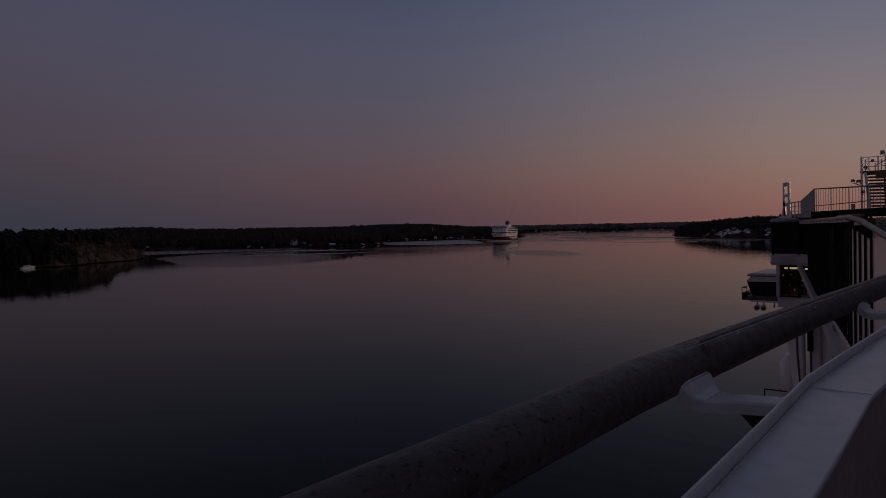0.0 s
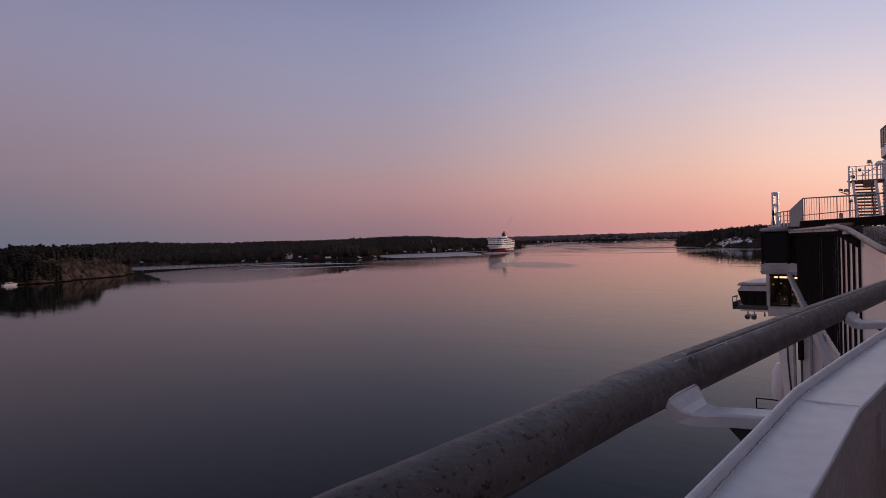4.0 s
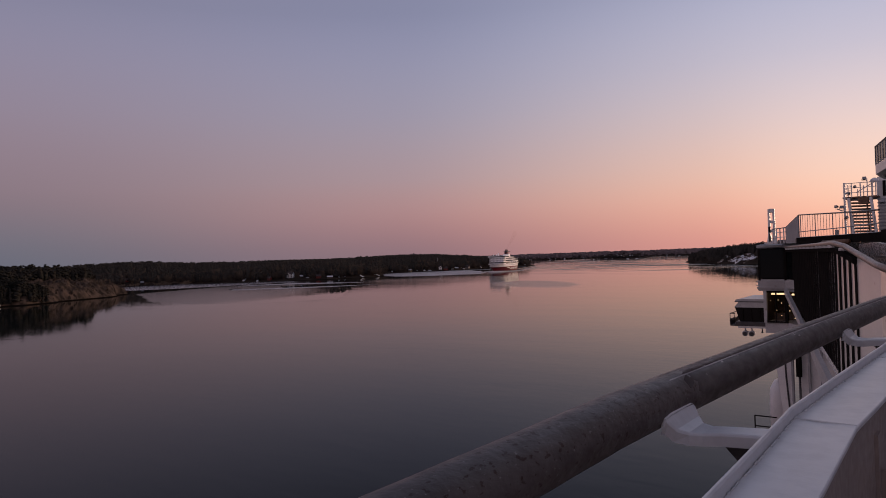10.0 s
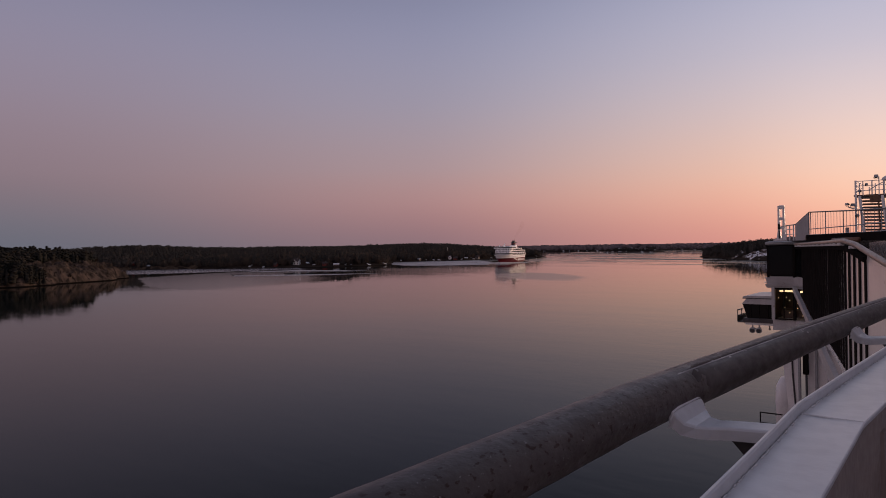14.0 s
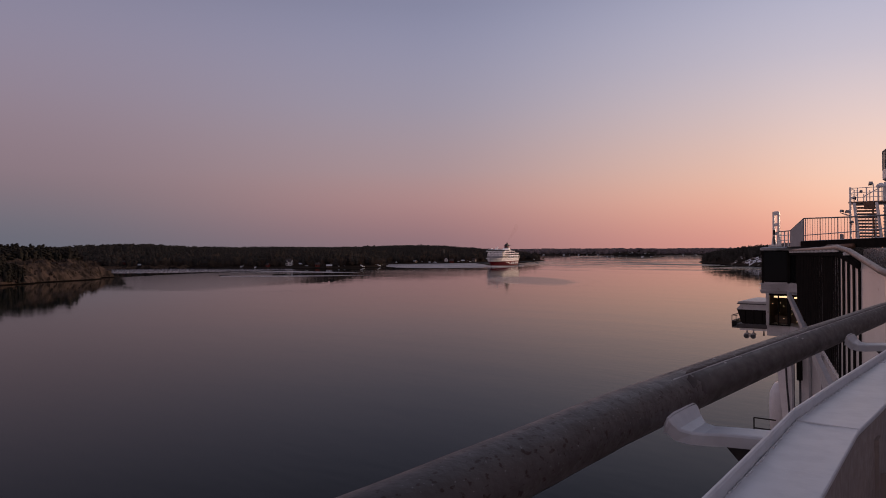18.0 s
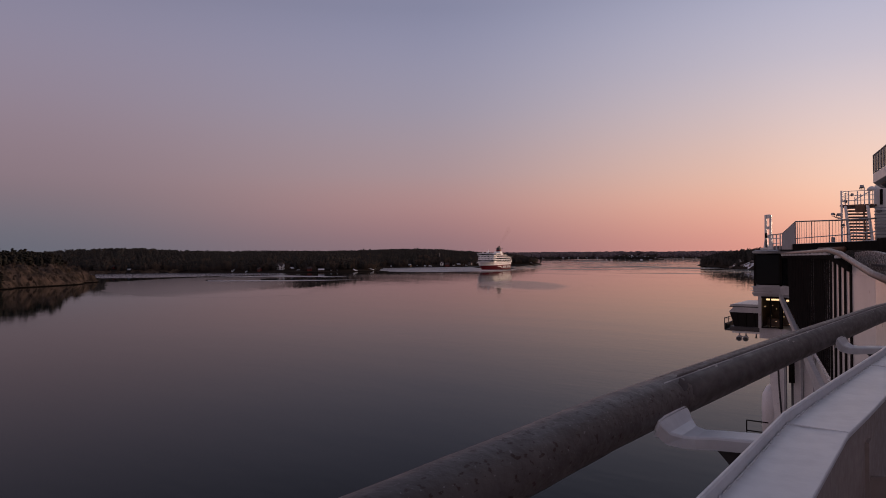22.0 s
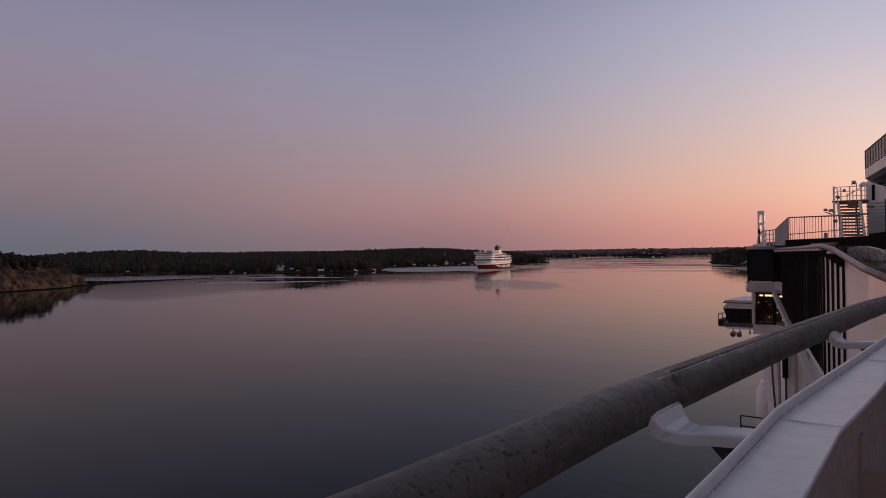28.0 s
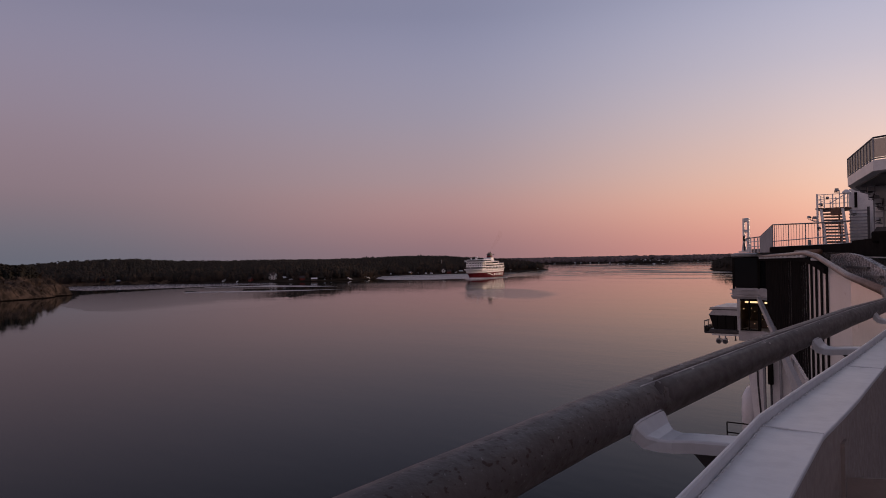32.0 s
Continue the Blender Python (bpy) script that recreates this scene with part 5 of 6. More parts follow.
for x in (-13.0, -12.58):
    part("lamp_arm", tube([(x, 50.3, 21.3), (x, 50.3, 21.05)], 0.045, 8), GREY, wing)
    drum = part("floodlight", tube([(x, 50.12, 20.90), (x, 50.20, 20.92), (x, 50.42, 20.96), (x, 50.52, 20.98)], [0.19, 0.20, 0.16, 0.09], 14), GREY_AND_SHADED_WHITE, wing, "round grey floodlight", True)
    part("lens", tube([(x, 50.10, 20.90), (x, 50.125, 20.902)], 0.15, 14), DARK_STEEL, drum)
part("lamp_bar", tube([(-13.1, 50.3, 21.02), (-12.5, 50.3, 21.02)], 0.035, 8), GREY, wing)
part("horn", tube([(-11.9, 50.2, 21.3), (-11.9, 50.2, 21.08), (-11.9, 50.2, 20.98)], [0.03, 0.05, 0.08], 8), DARK_STEEL, wing)

# deck over the bay: mast, screen and railing
part("upper_deck", prism([(-8.9, 41.6), (-6.62, 34.9), (-3.95, 28.4), (-2.2, 23.2), (8, 23.2), (8, 60), (-8.9, 60)], 26.98, 27.17), DARK_STEEL, own, "dark edged upper deck")
part("deck_edge", sweep([(0.0, 26.95), (0.0, 27.22), (0.06, 27.22), (0.06, 26.95)], [(-2.2, 23.2, 0), (-3.95, 28.4, 0), (-6.62, 34.9, 0)][::-1]), BLACK, own)
part("upper_deck", prism([(-2.2, 23.2), (-0.5, 15.0), (1.15, 14.2), (1.15, 23.2)], 26.985, 27.17), DARK_STEEL, own, "dark edged upper deck")
part("deck_edge", sweep([(-0.04, 26.86), (-0.04, 27.28), (0.06, 27.28), (0.06, 26.86)], [(-2.2, 23.2, 0), (-0.5, 15.0, 0), (1.15, 14.2, 0)]), BLACK, own)
part("deck_gutter", sweep([(-0.05, 26.82), (-0.05, 26.845), (0.04, 26.845), (0.04, 26.82)], [(-2.2, 23.2, 0), (-0.5, 15.0, 0)]), WHITE, own, "thin white gutter under the deck edge")
part("mooring_winch", box(-1.40, -0.70, 18.3, 19.9, 27.17, 27.42, bevel=0.03), BLACK, own, "dark covered machinery at the deck edge")
part("winch_cover", loft([[(-1.36, y, 27.41), (-1.06, y, 27.41), (-1.10, y, 27.52), (-1.30, y, 27.52)] for y in (18.4, 19.0)]), DARK_STEEL, own)
part("edge_beam", tube([(-4.9, 30.6, 26.96), (-3.5, 26.4, 26.98)], 0.09, 10), TIMBER, own, "brown beam along the deck edge", True)
mast = part("signal_mast", box(-9.62, -8.86, 41.7, 42.3, 26.98, 27.06), WHITE, own, "white signal mast with oval openings")
for x in (-9.39, -9.14):
    part("mast_leg", loft([[(x - 0.01 - w, 41.85, z), (x + 0.045 + w, 41.85, z), (x + 0.045 + w, 42.05, z), (x - 0.01 - w, 42.05, z)] for w, z in ((0.10, 27.04), (0.03, 27.5), (0.02, 28.92))]), WHITE, mast)
for z0, z1 in ((27.62, 27.78), (28.12, 28.28), (28.72, 28.94)):
    part("mast_web", box(-9.36, -9.12, 41.88, 42.02, z0, z1, bevel=0.03), WHITE, mast)
part("signal_lamp", tube([(-9.34, 41.8, 27.62), (-9.34, 41.8, 27.92)], 0.05, 10), BLACK, mast, "black signal lamp")
part("signal_lamp", tube([(-9.34, 41.8, 27.1), (-9.34, 41.8, 27.55)], 0.04, 10), DARK_STEEL, mast)
part("wind_screen", loft([[(-7.62, 37.35, 26.98), (-7.58, 37.38, 26.98), (-7.58, 37.38, 27.74), (-7.62, 37.35, 27.74)], [(-6.60, 35.0, 26.98), (-6.55, 35.02, 26.98), (-6.55, 35.02, 28.22), (-6.60, 35.0, 28.22)]]), GREY, own, "grey steel wind screen with a slanting top")
part("hand_line", tube([(-9.0, 40.9, 27.76), (-7.6, 37.36, 27.76), (-6.56, 35.0, 28.25), (-3.98, 28.5, 28.02), (-2.3, 23.4, 27.86)], 0.026, 8), DARK_STEEL, own, "dark top rail of the deck railing")
for z in (27.22, 27.48):
    part("mid_rail", tube([(-6.56, 35.0, z), (-3.98, 28.5, z), (-2.3, 23.4, z)], 0.02, 6), GREY, own)
for z in (27.3, 27.55):
    part("mid_rail", tube([(-8.9, 40.6, z), (-7.62, 37.4, z)], 0.02, 6), WHITE, own)
for k in range(4):
    s = k / 3.5
    x, y = -8.9 + 1.28 * s, 40.6 - 3.2 * s
    part("rail_post", tube([(x, y, 26.98), (x, y, 27.76)], 0.03, 6), WHITE, own)
for k in range(26):
    y = 34.7 - k * 0.43
    x, _, z = on_line([(-2.3, 23.4, 27.86), (-3.98, 28.5, 28.02), (-6.56, 35.0, 28.25)], y)
    part("baluster", tube([(x, y, 27.2), (x, y, z)], 0.018 if k % 6 == 0 else 0.0075, 6), GREY, own)
part("deck_locker", box(-4.40, -4.28, 30.0, 30.12, 27.17, 27.44, bevel=0.02), GREY, own, "small grey deck locker")

# ladder tower with slatted front between leaning posts, railing and lamps
tower = part("ladder_tower", box(-6.17, -4.45, 45.1, 48.0, 29.38, 29.47), TIMBER, own, "white ladder tower with slatted front and leaning posts")


def floodlight(x, y, z, turn, tilt=-25, size=1.0, parent=None, paint=None):
    """A deck floodlight: a yoke, a ribbed body and a bezel with its glass."""
    m = pose(x, y, z, tilt, 0, turn) @ Matrix.Scale(size, 4)
    body = loft([[(-0.10, -0.10, -0.08), (0.10, -0.10, -0.08), (0.10, -0.10, 0.08), (-0.10, -0.10, 0.08)], [(-0.09, 0.02, -0.07), (0.09, 0.02, -0.07), (0.09, 0.02, 0.07), (-0.09, 0.02, 0.07)], [(-0.05, 0.12, -0.04), (0.05, 0.12, -0.04), (0.05, 0.12, 0.04), (-0.05, 0.12, 0.04)]])
    bmesh.ops.transform(body, matrix=m, verts=body.verts)
    lamp = part("floodlight", body, paint or DARK_STEEL, parent, "dark deck floodlight")
    bezel = box(-0.11, 0.11, -0.125, -0.10, -0.09, 0.09, bevel=0.01)
    bmesh.ops.transform(bezel, matrix=m, verts=bezel.verts)
    part("bezel", bezel, GREY, lamp)
    yoke = tube([(-0.12, 0, 0), (-0.12, 0, -0.14), (0, 0, -0.17), (0.12, 0, -0.14), (0.12, 0, 0)], 0.014, 6)
    bmesh.ops.transform(yoke, matrix=m, verts=yoke.verts)
    part("yoke", yoke, DARK_STEEL, lamp)
    return lamp


part("tower_post", box(-6.12, -6.02, 45.05, 45.17, 27.17, 30.28), WHITE, tower)
for (x0, z0), (x1, z1) in (((-5.88, 29.40), (-5.66, 27.12)), ((-4.80, 29.40), (-4.56, 27.12))):
    part("leaning_post", loft([[(x - 0.07, 45.02, z), (x + 0.07, 45.02, z), (x + 0.07, 45.2, z), (x - 0.07, 45.2, z)] for x, z in ((x0, z0), (x1, z1))]), WHITE, tower, "leaning white post")
for k in range(12):
    z = 29.22 - k * 0.178
    a = -5.80 + 0.0965 * (29.4 - z)
    b = -4.86 + 0.105 * (29.4 - z)
    part("slat", loft([[(x, 45.08, z + d), (x, 45.30, z + d + 0.02), (x, 45.30, z + d + 0.115), (x, 45.08, z + d + 0.095)] for x, d in ((a, 0.012), (b, -0.012))]), DARK_WOOD if k % 3 else DARK_STEEL, tower)
part("tower_chest", box(-5.40, -4.90, 45.0, 45.4, 29.02, 29.40, bevel=0.02), TIMBER, tower, "brown chest under the platform")
part("brown_post", tube([(-4.98, 45.05, 29.05), (-4.90, 45.05, 27.2)], 0.045, 8), TIMBER, tower)
for k in range(11):
    z = 29.20 - k * 0.185
    part("slat", box(-4.50, -3.62, 45.1, 45.25, z, z + 0.07), GREY, tower)
part("side_post", box(-3.62, -3.50, 45.05, 45.25, 27.12, 29.42), DARK_STEEL, tower, "dark post beside the slats")
part("tower_wall", box(-4.55, -2.2, 46.0, 50, 27.1, 30.55), WHITE, tower, "white wall behind the tower")
part("tower_door", box(-4.30, -4.16, 45.93, 46.01, 29.45, 30.32), BLACK, tower)
for x, y in ((-6.07, 46.5), (-6.07, 47.9), (-5.72, 45.1), (-5.28, 45.1), (-4.95, 45.1), (-4.70, 45.1), (-4.48, 45.1)):
    part("rail_post", tube([(x, y, 29.42), (x, y, 30.24)], 0.026, 6), WHITE, tower)
for z in (29.70, 29.97, 30.23):
    part("rail_bar", tube([(-4.46, 45.1, z), (-6.07, 45.1, z), (-6.07, 48, z)], 0.020, 6), WHITE, tower)
for x, y, top in ((-5.55, 46.2, 29.95), (-5.40, 46.0, 30.30), (-5.22, 45.9, 30.12), (-5.05, 46.0, 30.5), (-4.86, 46.2, 30.35), (-4.62, 45.8, 30.45)):
    part("antenna_post", tube([(x, y, 29.42), (x, y, top)], 0.024, 6), WHITE, tower)
part("slanted_rail", tube([(-5.62, 46.2, 29.75), (-4.62, 45.8, 30.30)], 0.026, 6), WHITE, tower)
part("lamp_hood", tube([(-4.62, 45.3, 30.22), (-4.62, 45.3, 30.36), (-4.62, 45.3, 30.46)], [0.26, 0.20, 0.06], 12), WHITE, tower, "pale round lamp hood", True)
for x, z, turn, size in ((-5.08, 30.42, 20, 0.9), (-5.85, 29.66, -30, 0.75), (-5.55, 30.02, 40, 0.6), (-6.02, 28.30, 60, 0.8), (-4.25, 29.10, 10, 0.9)):
    floodlight(x, 45.0, z, turn, -25, size, tower)
part("lamp_arm", tube([(-6.05, 45.1, 28.72), (-6.2, 45.0, 28.70), (-6.45, 45.0, 28.82)], 0.03, 6), WHITE, tower)
floodlight(-6.22, 44.9, 28.90, 35, -10, 0.9, tower)
floodlight(-6.45, 44.9, 28.95, -35, -10, 0.8, tower)

# balcony above with a glass railing
balcony = part("balcony", loft([[(x, y, z) for x, y in ((-3.70 + i, 36.9), (-2.22 + i, 30.5), (-1.5, 30.1 + i), (5, 30.1 + i), (5, 40), (-3.70 + i, 40))] for i, z in ((0.25, 29.90), (0.0, 29.96), (0.0, 30.36))]), WHITE, own, "white balcony with a glass railing")
part("soffit", prism([(-3.4, 36.8), (-2.0, 30.8), (5, 30.5), (5, 40), (-3.4, 40)], 29.86, 29.90), DARK_STEEL, balcony)
rail_edge = [(-3.68, 36.9, 31.2), (-2.2, 30.52, 31.2), (-1.5, 30.12, 31.2), (4, 30.12, 31.2)]
part("top_rail", tube(rail_edge, 0.035, 8), DARK_STEEL, balcony)
part("foot_rail", tube([(x, y, 30.42) for x, y, _ in rail_edge], 0.025, 6), DARK_STEEL, balcony)
for (x0, y0, _), (x1, y1, _), count in ((rail_edge[0], rail_edge[1], 9), (rail_edge[1], rail_edge[2], 1), (rail_edge[2], rail_edge[3], 6)):
    for k in range(count):
        a, b = k / count, (k + 1) / count
        p, q = (x0 + (x1 - x0) * a, y0 + (y1 - y0) * a), (x0 + (x1 - x0) * b, y0 + (y1 - y0) * b)
        part("rail_post", tube([(*p, 30.36), (*p, 31.2)], 0.03, 6), GREY, balcony)
        n = Vector((q[1] - p[1], p[0] - q[0], 0)).normalized() * 0.006
        part("glass_pane", loft([[(p[0] + n.x, p[1] + n.y, 30.46), (p[0] - n.x, p[1] - n.y, 30.46), (p[0] - n.x, p[1] - n.y, 31.15), (p[0] + n.x, p[1] + n.y, 31.15)], [(q[0] + n.x, q[1] + n.y, 30.46), (q[0] - n.x, q[1] - n.y, 30.46), (q[0] - n.x, q[1] - n.y, 31.15), (q[0] + n.x, q[1] + n.y, 31.15)]]), PANE, balcony, "tinted glass pane")
part("house_wall", box(-2.6, 6, 36.5, 44, 27.17, 29.86), WHITE, own, "white deck house wall")
for x, z, turn, size in ((-2.78, 29.66, 20, 1.2), (-2.70, 29.40, -30, 1.1), (-2.58, 29.32, 30, 1.0), (-2.48, 29.12, 0, 1.3), (-2.42, 28.92, 40, 1.0), (-3.05, 29.72, 10, 0.9), (-2.50, 28.35, -20, 0.8)):
    floodlight(x, 36.3, z, turn, -25, size, own)
    part("lamp_arm", tube([(x, 36.3, z - 0.12), (x + 0.1, 36.42, z - 0.16), (max(x + 0.3, -2.55), 36.55, z - 0.16)], 0.022, 6), GREY, own)
for x in (-2.66, -2.30):
    part("ladder_rail", tube([(x, 36.4, 27.2), (x, 36.4, 29.3)], 0.03, 8), GREY, own)
for k in range(8):
    part("ladder_rung", tube([(-2.66, 36.4, 27.4 + k * 0.26), (-2.30, 36.4, 27.4 + k * 0.26)], 0.02, 6), GREY, own)

# deck under the camera and the hull
part("deck", box(-0.27, 12.0, -6.0, 23.0, 25.30, 25.40), GREY, own, "grey painted deck")
part("hull", loft([[(x, y, z) for x, y in ((-0.2, -70), (24, -70), (29, -20), (29, 50), (22, 85), (12, 100), (2, 85), (-6.9, 48), (-5.9, 40.2), (-3.9, 30), (0.1, 12), (-0.2, 0))] for z in (-5.0, 8.0, 16.9)]), WHITE, own, "white hull")
part("superstructure", prism([(0.1, -70), (24, -70), (27, -20), (27, 50), (12, 75), (-3, 50), (-6.9, 47.9), (-5.9, 40.4), (-2.2, 23.5), (0.6, 12.5), (0.1, 0)], 16.9, 25.29), WHITE, own)
# Out-of-view mass, added to keep low sun and starboard sky off the rail.
part("deck_house", box(1.2, 22, 4.0, 66, 25.41, 33.0), WHITE, own, "unseen white deck house added to block low sun")

# ---- the oncoming ferry ----
other = thing("passenger_ferry", "oncoming white passenger ferry with a deep red hull", "ship")


def hull_ring(z, half, bow, stern, full):
    side = [(half * f, y) for f, y in ((0.88, stern), (1.0, stern + 8), (1.0, full), (0.86, full + (bow - full) * 0.35), (0.60, full + (bow - full) * 0.66), (0.28, full + (bow - full) * 0.88), (0.03, bow))]
    return [(x, y, z) for x, y in side] + [(-x, y, z) for x, y in side[::-1]]


part("hull", loft([hull_ring(-2, 9.5, 47, -49, -14), hull_ring(0.4, 11.2, 49.5, -50, -8), hull_ring(4.5, 12.0, 52.5, -51, 8), hull_ring(7.6, 12.25, 55.5, -51, 20)]), RED, other, "deep red hull")
part("boot_top", loft([hull_ring(-0.3, 11.2, 49.2, -50.1, -9), hull_ring(0.8, 11.4, 50.0, -50.2, -6)]), SOOT, other, "dark waterline band")
part("upper_hull", loft([hull_ring(7.6, 12.27, 55.6, -51, 20), hull_ring(9.6, 12.27, 57.0, -51, 23), hull_ring(11.0, 12.25, 58, -51, 25)]), FERRY_WHITE, other)
part("rubbing_strake", loft([hull_ring(7.4, 12.36, 55.6, -51.1, 20), hull_ring(7.75, 12.4, 55.9, -51.1, 21)]), FERRY_WHITE, other)
part("fore_bulwark", loft([hull_ring(11.0, 12.25, 58, 30, 34), hull_ring(12.3, 12.3, 59, 30, 35)]), FERRY_WHITE, other)


def deck_ring(w, y0, y1, z, taper=0.62, run=9.0):
    side = [(w, y0), (w, y1 - run), (w * 0.97, y1 - run * 0.45), (w * 0.86, y1 - run * 0.16), (w * taper, y1)]
    return [(x, y, z) for x, y in side] + [(-x, y, z) for x, y in side[::-1]]


def house(z0, z1, y0, y1, w, rake=0.6):
    return part("deck_house", loft([deck_ring(w, y0, y1, z0), deck_ring(w, y0, y1 - rake, z1)]), FERRY_WHITE, other)


house(11.0, 13.2, -50.5, 38, 12.2)
part("dark_band", loft([deck_ring(12.28, -50.6, 38.1, 12.95), deck_ring(12.28, -50.6, 37.9, 14.75)]), SOOT, other, "dark promenade band round the ship")
house(14.7, 18.0, -47, 37, 12.2)
house(18.0, 21.0, -27, 36, 12.1)
house(21.0, 23.9, 2, 35, 11.9, 1.6)
for z, y0, y1, w in ((18.0, -48.5, 37.6, 12.3), (21.0, -28, 36.6, 12.25), (14.75, -50.8, 38.4, 12.4)):
    part("deck_edge", loft([deck_ring(w, y0, y1, z - 0.12), deck_ring(w, y0, y1, z + 0.22)]), FERRY_WHITE, other)
part("bridge_wing", box(-14.0, 14.0, 29.2, 33.0, 21.5, 23.9, bevel=0.2), FERRY_WHITE, other)
part("wing_window", box(-14.05, 14.05, 29.5, 33.05, 22.45, 23.35), GLASS, other, "dark wheelhouse window")
part("bridge_roof", loft([deck_ring(11.8, 0, 35.2, 23.9), deck_ring(11.5, 0, 34.6, 24.35)]), FERRY_WHITE, other)
part("window_band", loft([deck_ring(11.98, 4, 34.8, 22.1), deck_ring(11.98, 4, 34.2, 23.2)]), BLACK, other, "dark band of wheelhouse windows")
part("aft_house", box(-9, 9, -14, 3, 21.2, 23.0, bevel=0.2), FERRY_WHITE, other)
part("aft_house", box(-8, 8, -38, -26, 18.2, 19.8, bevel=0.2), FERRY_WHITE, other)
part("aft_shelter", box(-10.5, 10.5, -16, 3, 22.9, 23.2, bevel=0.05), FERRY_WHITE, other)
pane = mesh_of("window", box(-0.72, 0.72, -0.08, 0.08, -0.65, 0.65), GLASS)


def side_windows(z, y0, y1, w, step, long=1.0):
    for k in range(int((y1 - y0) / step)):
        for s in (-1, 1):
            ob = shared("window", pane, other, pose(s * (w + 0.02), y0 + k * step, z, 0, 0, 90))
            ob.scale = (long, 1, 1)


def front_windows(z, y1, w, step, big=1.0):
    ring = deck_ring(w, 0, y1, z)[1:5]
    for a, b in zip(ring, ring[1:]):
        d = Vector(b) - Vector(a)
        n = max(1, int(d.length / step))
        for k in range(n):
            p = Vector(a) + d * ((k + 0.5) / n)
            for s in (-1, 1):
                ob = shared("window", pane, other, pose(s * p.x, p.y, z, 0, 0, s * math.degrees(math.atan2(d.y, d.x))))
                ob.scale = (big, 1, big)
    n = int(w * 1.24 / step)
    for k in range(n):
        ob = shared("window", pane, other, pose(-w * 0.62 + w * 1.24 * (k + 0.5) / n, y1 + 0.02, z))
        ob.scale = (big, 1, big)


side_windows(12.2, -46, 28, 12.2, 3.0, 0.8)
for k in range(24):
    for s in (-1, 1):
        hole = shared("porthole", pane, other, pose(s * 12.28, -47 + k * 2.9, 9.6, 0, 0, 90))
        hole.scale = (0.42, 1, 0.45)
side_windows(16.5, -45, 27, 12.2, 2.4, 1.5)
side_windows(19.7, -24, 26, 12.1, 2.3, 1.2)
front_windows(16.4, 36.7, 12.2, 2.0, 0.9)
front_windows(19.5, 35.7, 12.1, 2.0, 0.9)
# dark strips that paint in the shade under the deck edges
for z, y0, y1, w in ((17.55, -46.5, 37.0, 12.24), (20.55, -26.5, 36.0, 12.14)):
    part("deck_shadow_gap", loft([deck_ring(w, y0, y1, z), deck_ring(w, y0, y1, z + 0.55)]), SOOT, other, "dark strip painted as shade under the deck edge")
# lifeboats hung along the promenade
for s in (-1, 1):
    for y in (-34, -22, -10, 2):
        boat = part("lifeboat", loft([[(s * 12.9 + 1.1 * c * k, y + 3.6 * q * k, zz) for c, q in ((1, 0), (0.7, 0.7), (0, 1), (-0.7, 0.7), (-1, 0), (-0.7, -0.7), (0, -1), (0.7, -0.7))] for k, zz in ((0.35, 12.9), (0.85, 13.5), (1.0, 14.1), (0.8, 14.7), (0.3, 14.95))]), FERRY_WHITE, other, "white covered lifeboat", True)
        part("boat_cover", loft([[(s * 12.9 + 1.13 * c, y + 3.68 * q, zz) for c, q in ((1, 0), (0.7, 0.7), (0, 1), (-0.7, 0.7), (-1, 0), (-0.7, -0.7), (0, -1), (0.7, -0.7))] for zz in (14.0, 14.16)]), GREY, boat)
# promenade uprights in the dark band
upright = mesh_of("mullion", box(-0.2, 0.2, -0.1, 0.1, -0.8, 0.8), FERRY_WHITE)
for k in range(13):
    for s in (-1, 1):
        shared("mullion", upright, other, pose(s * 12.28, -47 + k * 6.2, 13.95, 0, 0, 90))
# pale plain shapes on the red side, where the line's name stands
for s in (-1, 1):
    part("hull_mark", loft([[(s * 12.05, y, z - w), (s * 12.32, y, z - w), (s * 12.32, y, z + w), (s * 12.05, y, z + w)] for y, z, w in ((20, 5.4, 0.15), (12, 6.0, 0.5), (4, 4.6, 0.7), (-2, 3.6, 0.3))]), FERRY_WHITE, other, "pale swoosh on the red side")
    for y, long in ((-9, 4.0), (-15, 3.0), (-20, 4.0), (-26, 2.2), (-30.5, 3.6), (-36, 4.0), (-41, 3.4)):
        part("hull_mark", box(s * 12.18 - 0.16, s * 12.18 + 0.16, y, y + long * 0.8, 2.9, 5.9), FERRY_WHITE, other, "pale block of the name on the hull")
# railings round the stepped after decks
for y0, y1, z, w in ((-48, -28, 18.2, 12.1), (-27, 2, 21.2, 12.0)):
    for s in (-1, 1):
        for up in (0.55, 1.1):
            part("deck_rail", tube([(s * w, y0, z + up), (s * w, y1, z + up)], 0.07, 5), FERRY_WHITE, other)
    part("deck_rail", tube([(-w, y0, z + 1.1), (w, y0, z + 1.1)], 0.07, 5), FERRY_WHITE, other)
# funnel, masts and domes
part("funnel_base", loft([[(5.0 * c, -22 + 6.0 * s, 21.0) for c, s in ((1, 0.8), (1, -1), (-1, -1), (-1, 0.8))], [(4.2 * c, -23 + 5.0 * s, 26.6) for c, s in ((1, 0.8), (1, -1), (-1, -1), (-1, 0.8))]]), FERRY_WHITE, other, "white funnel casing")
part("funnel", loft([[(2.8 * c, -23 + 4.2 * s, 26.5) for c, s in ((1, 0.6), (0.6, 1), (-0.6, 1), (-1, 0.6), (-1, -0.8), (1, -0.8))], [(2.3 * c, -24.4 + 3.4 * s, 32.4) for c, s in ((1, 0.6), (0.6, 1), (-0.6, 1), (-1, 0.6), (-1, -0.8), (1, -0.8))]]), SOOT, other, "black funnel")
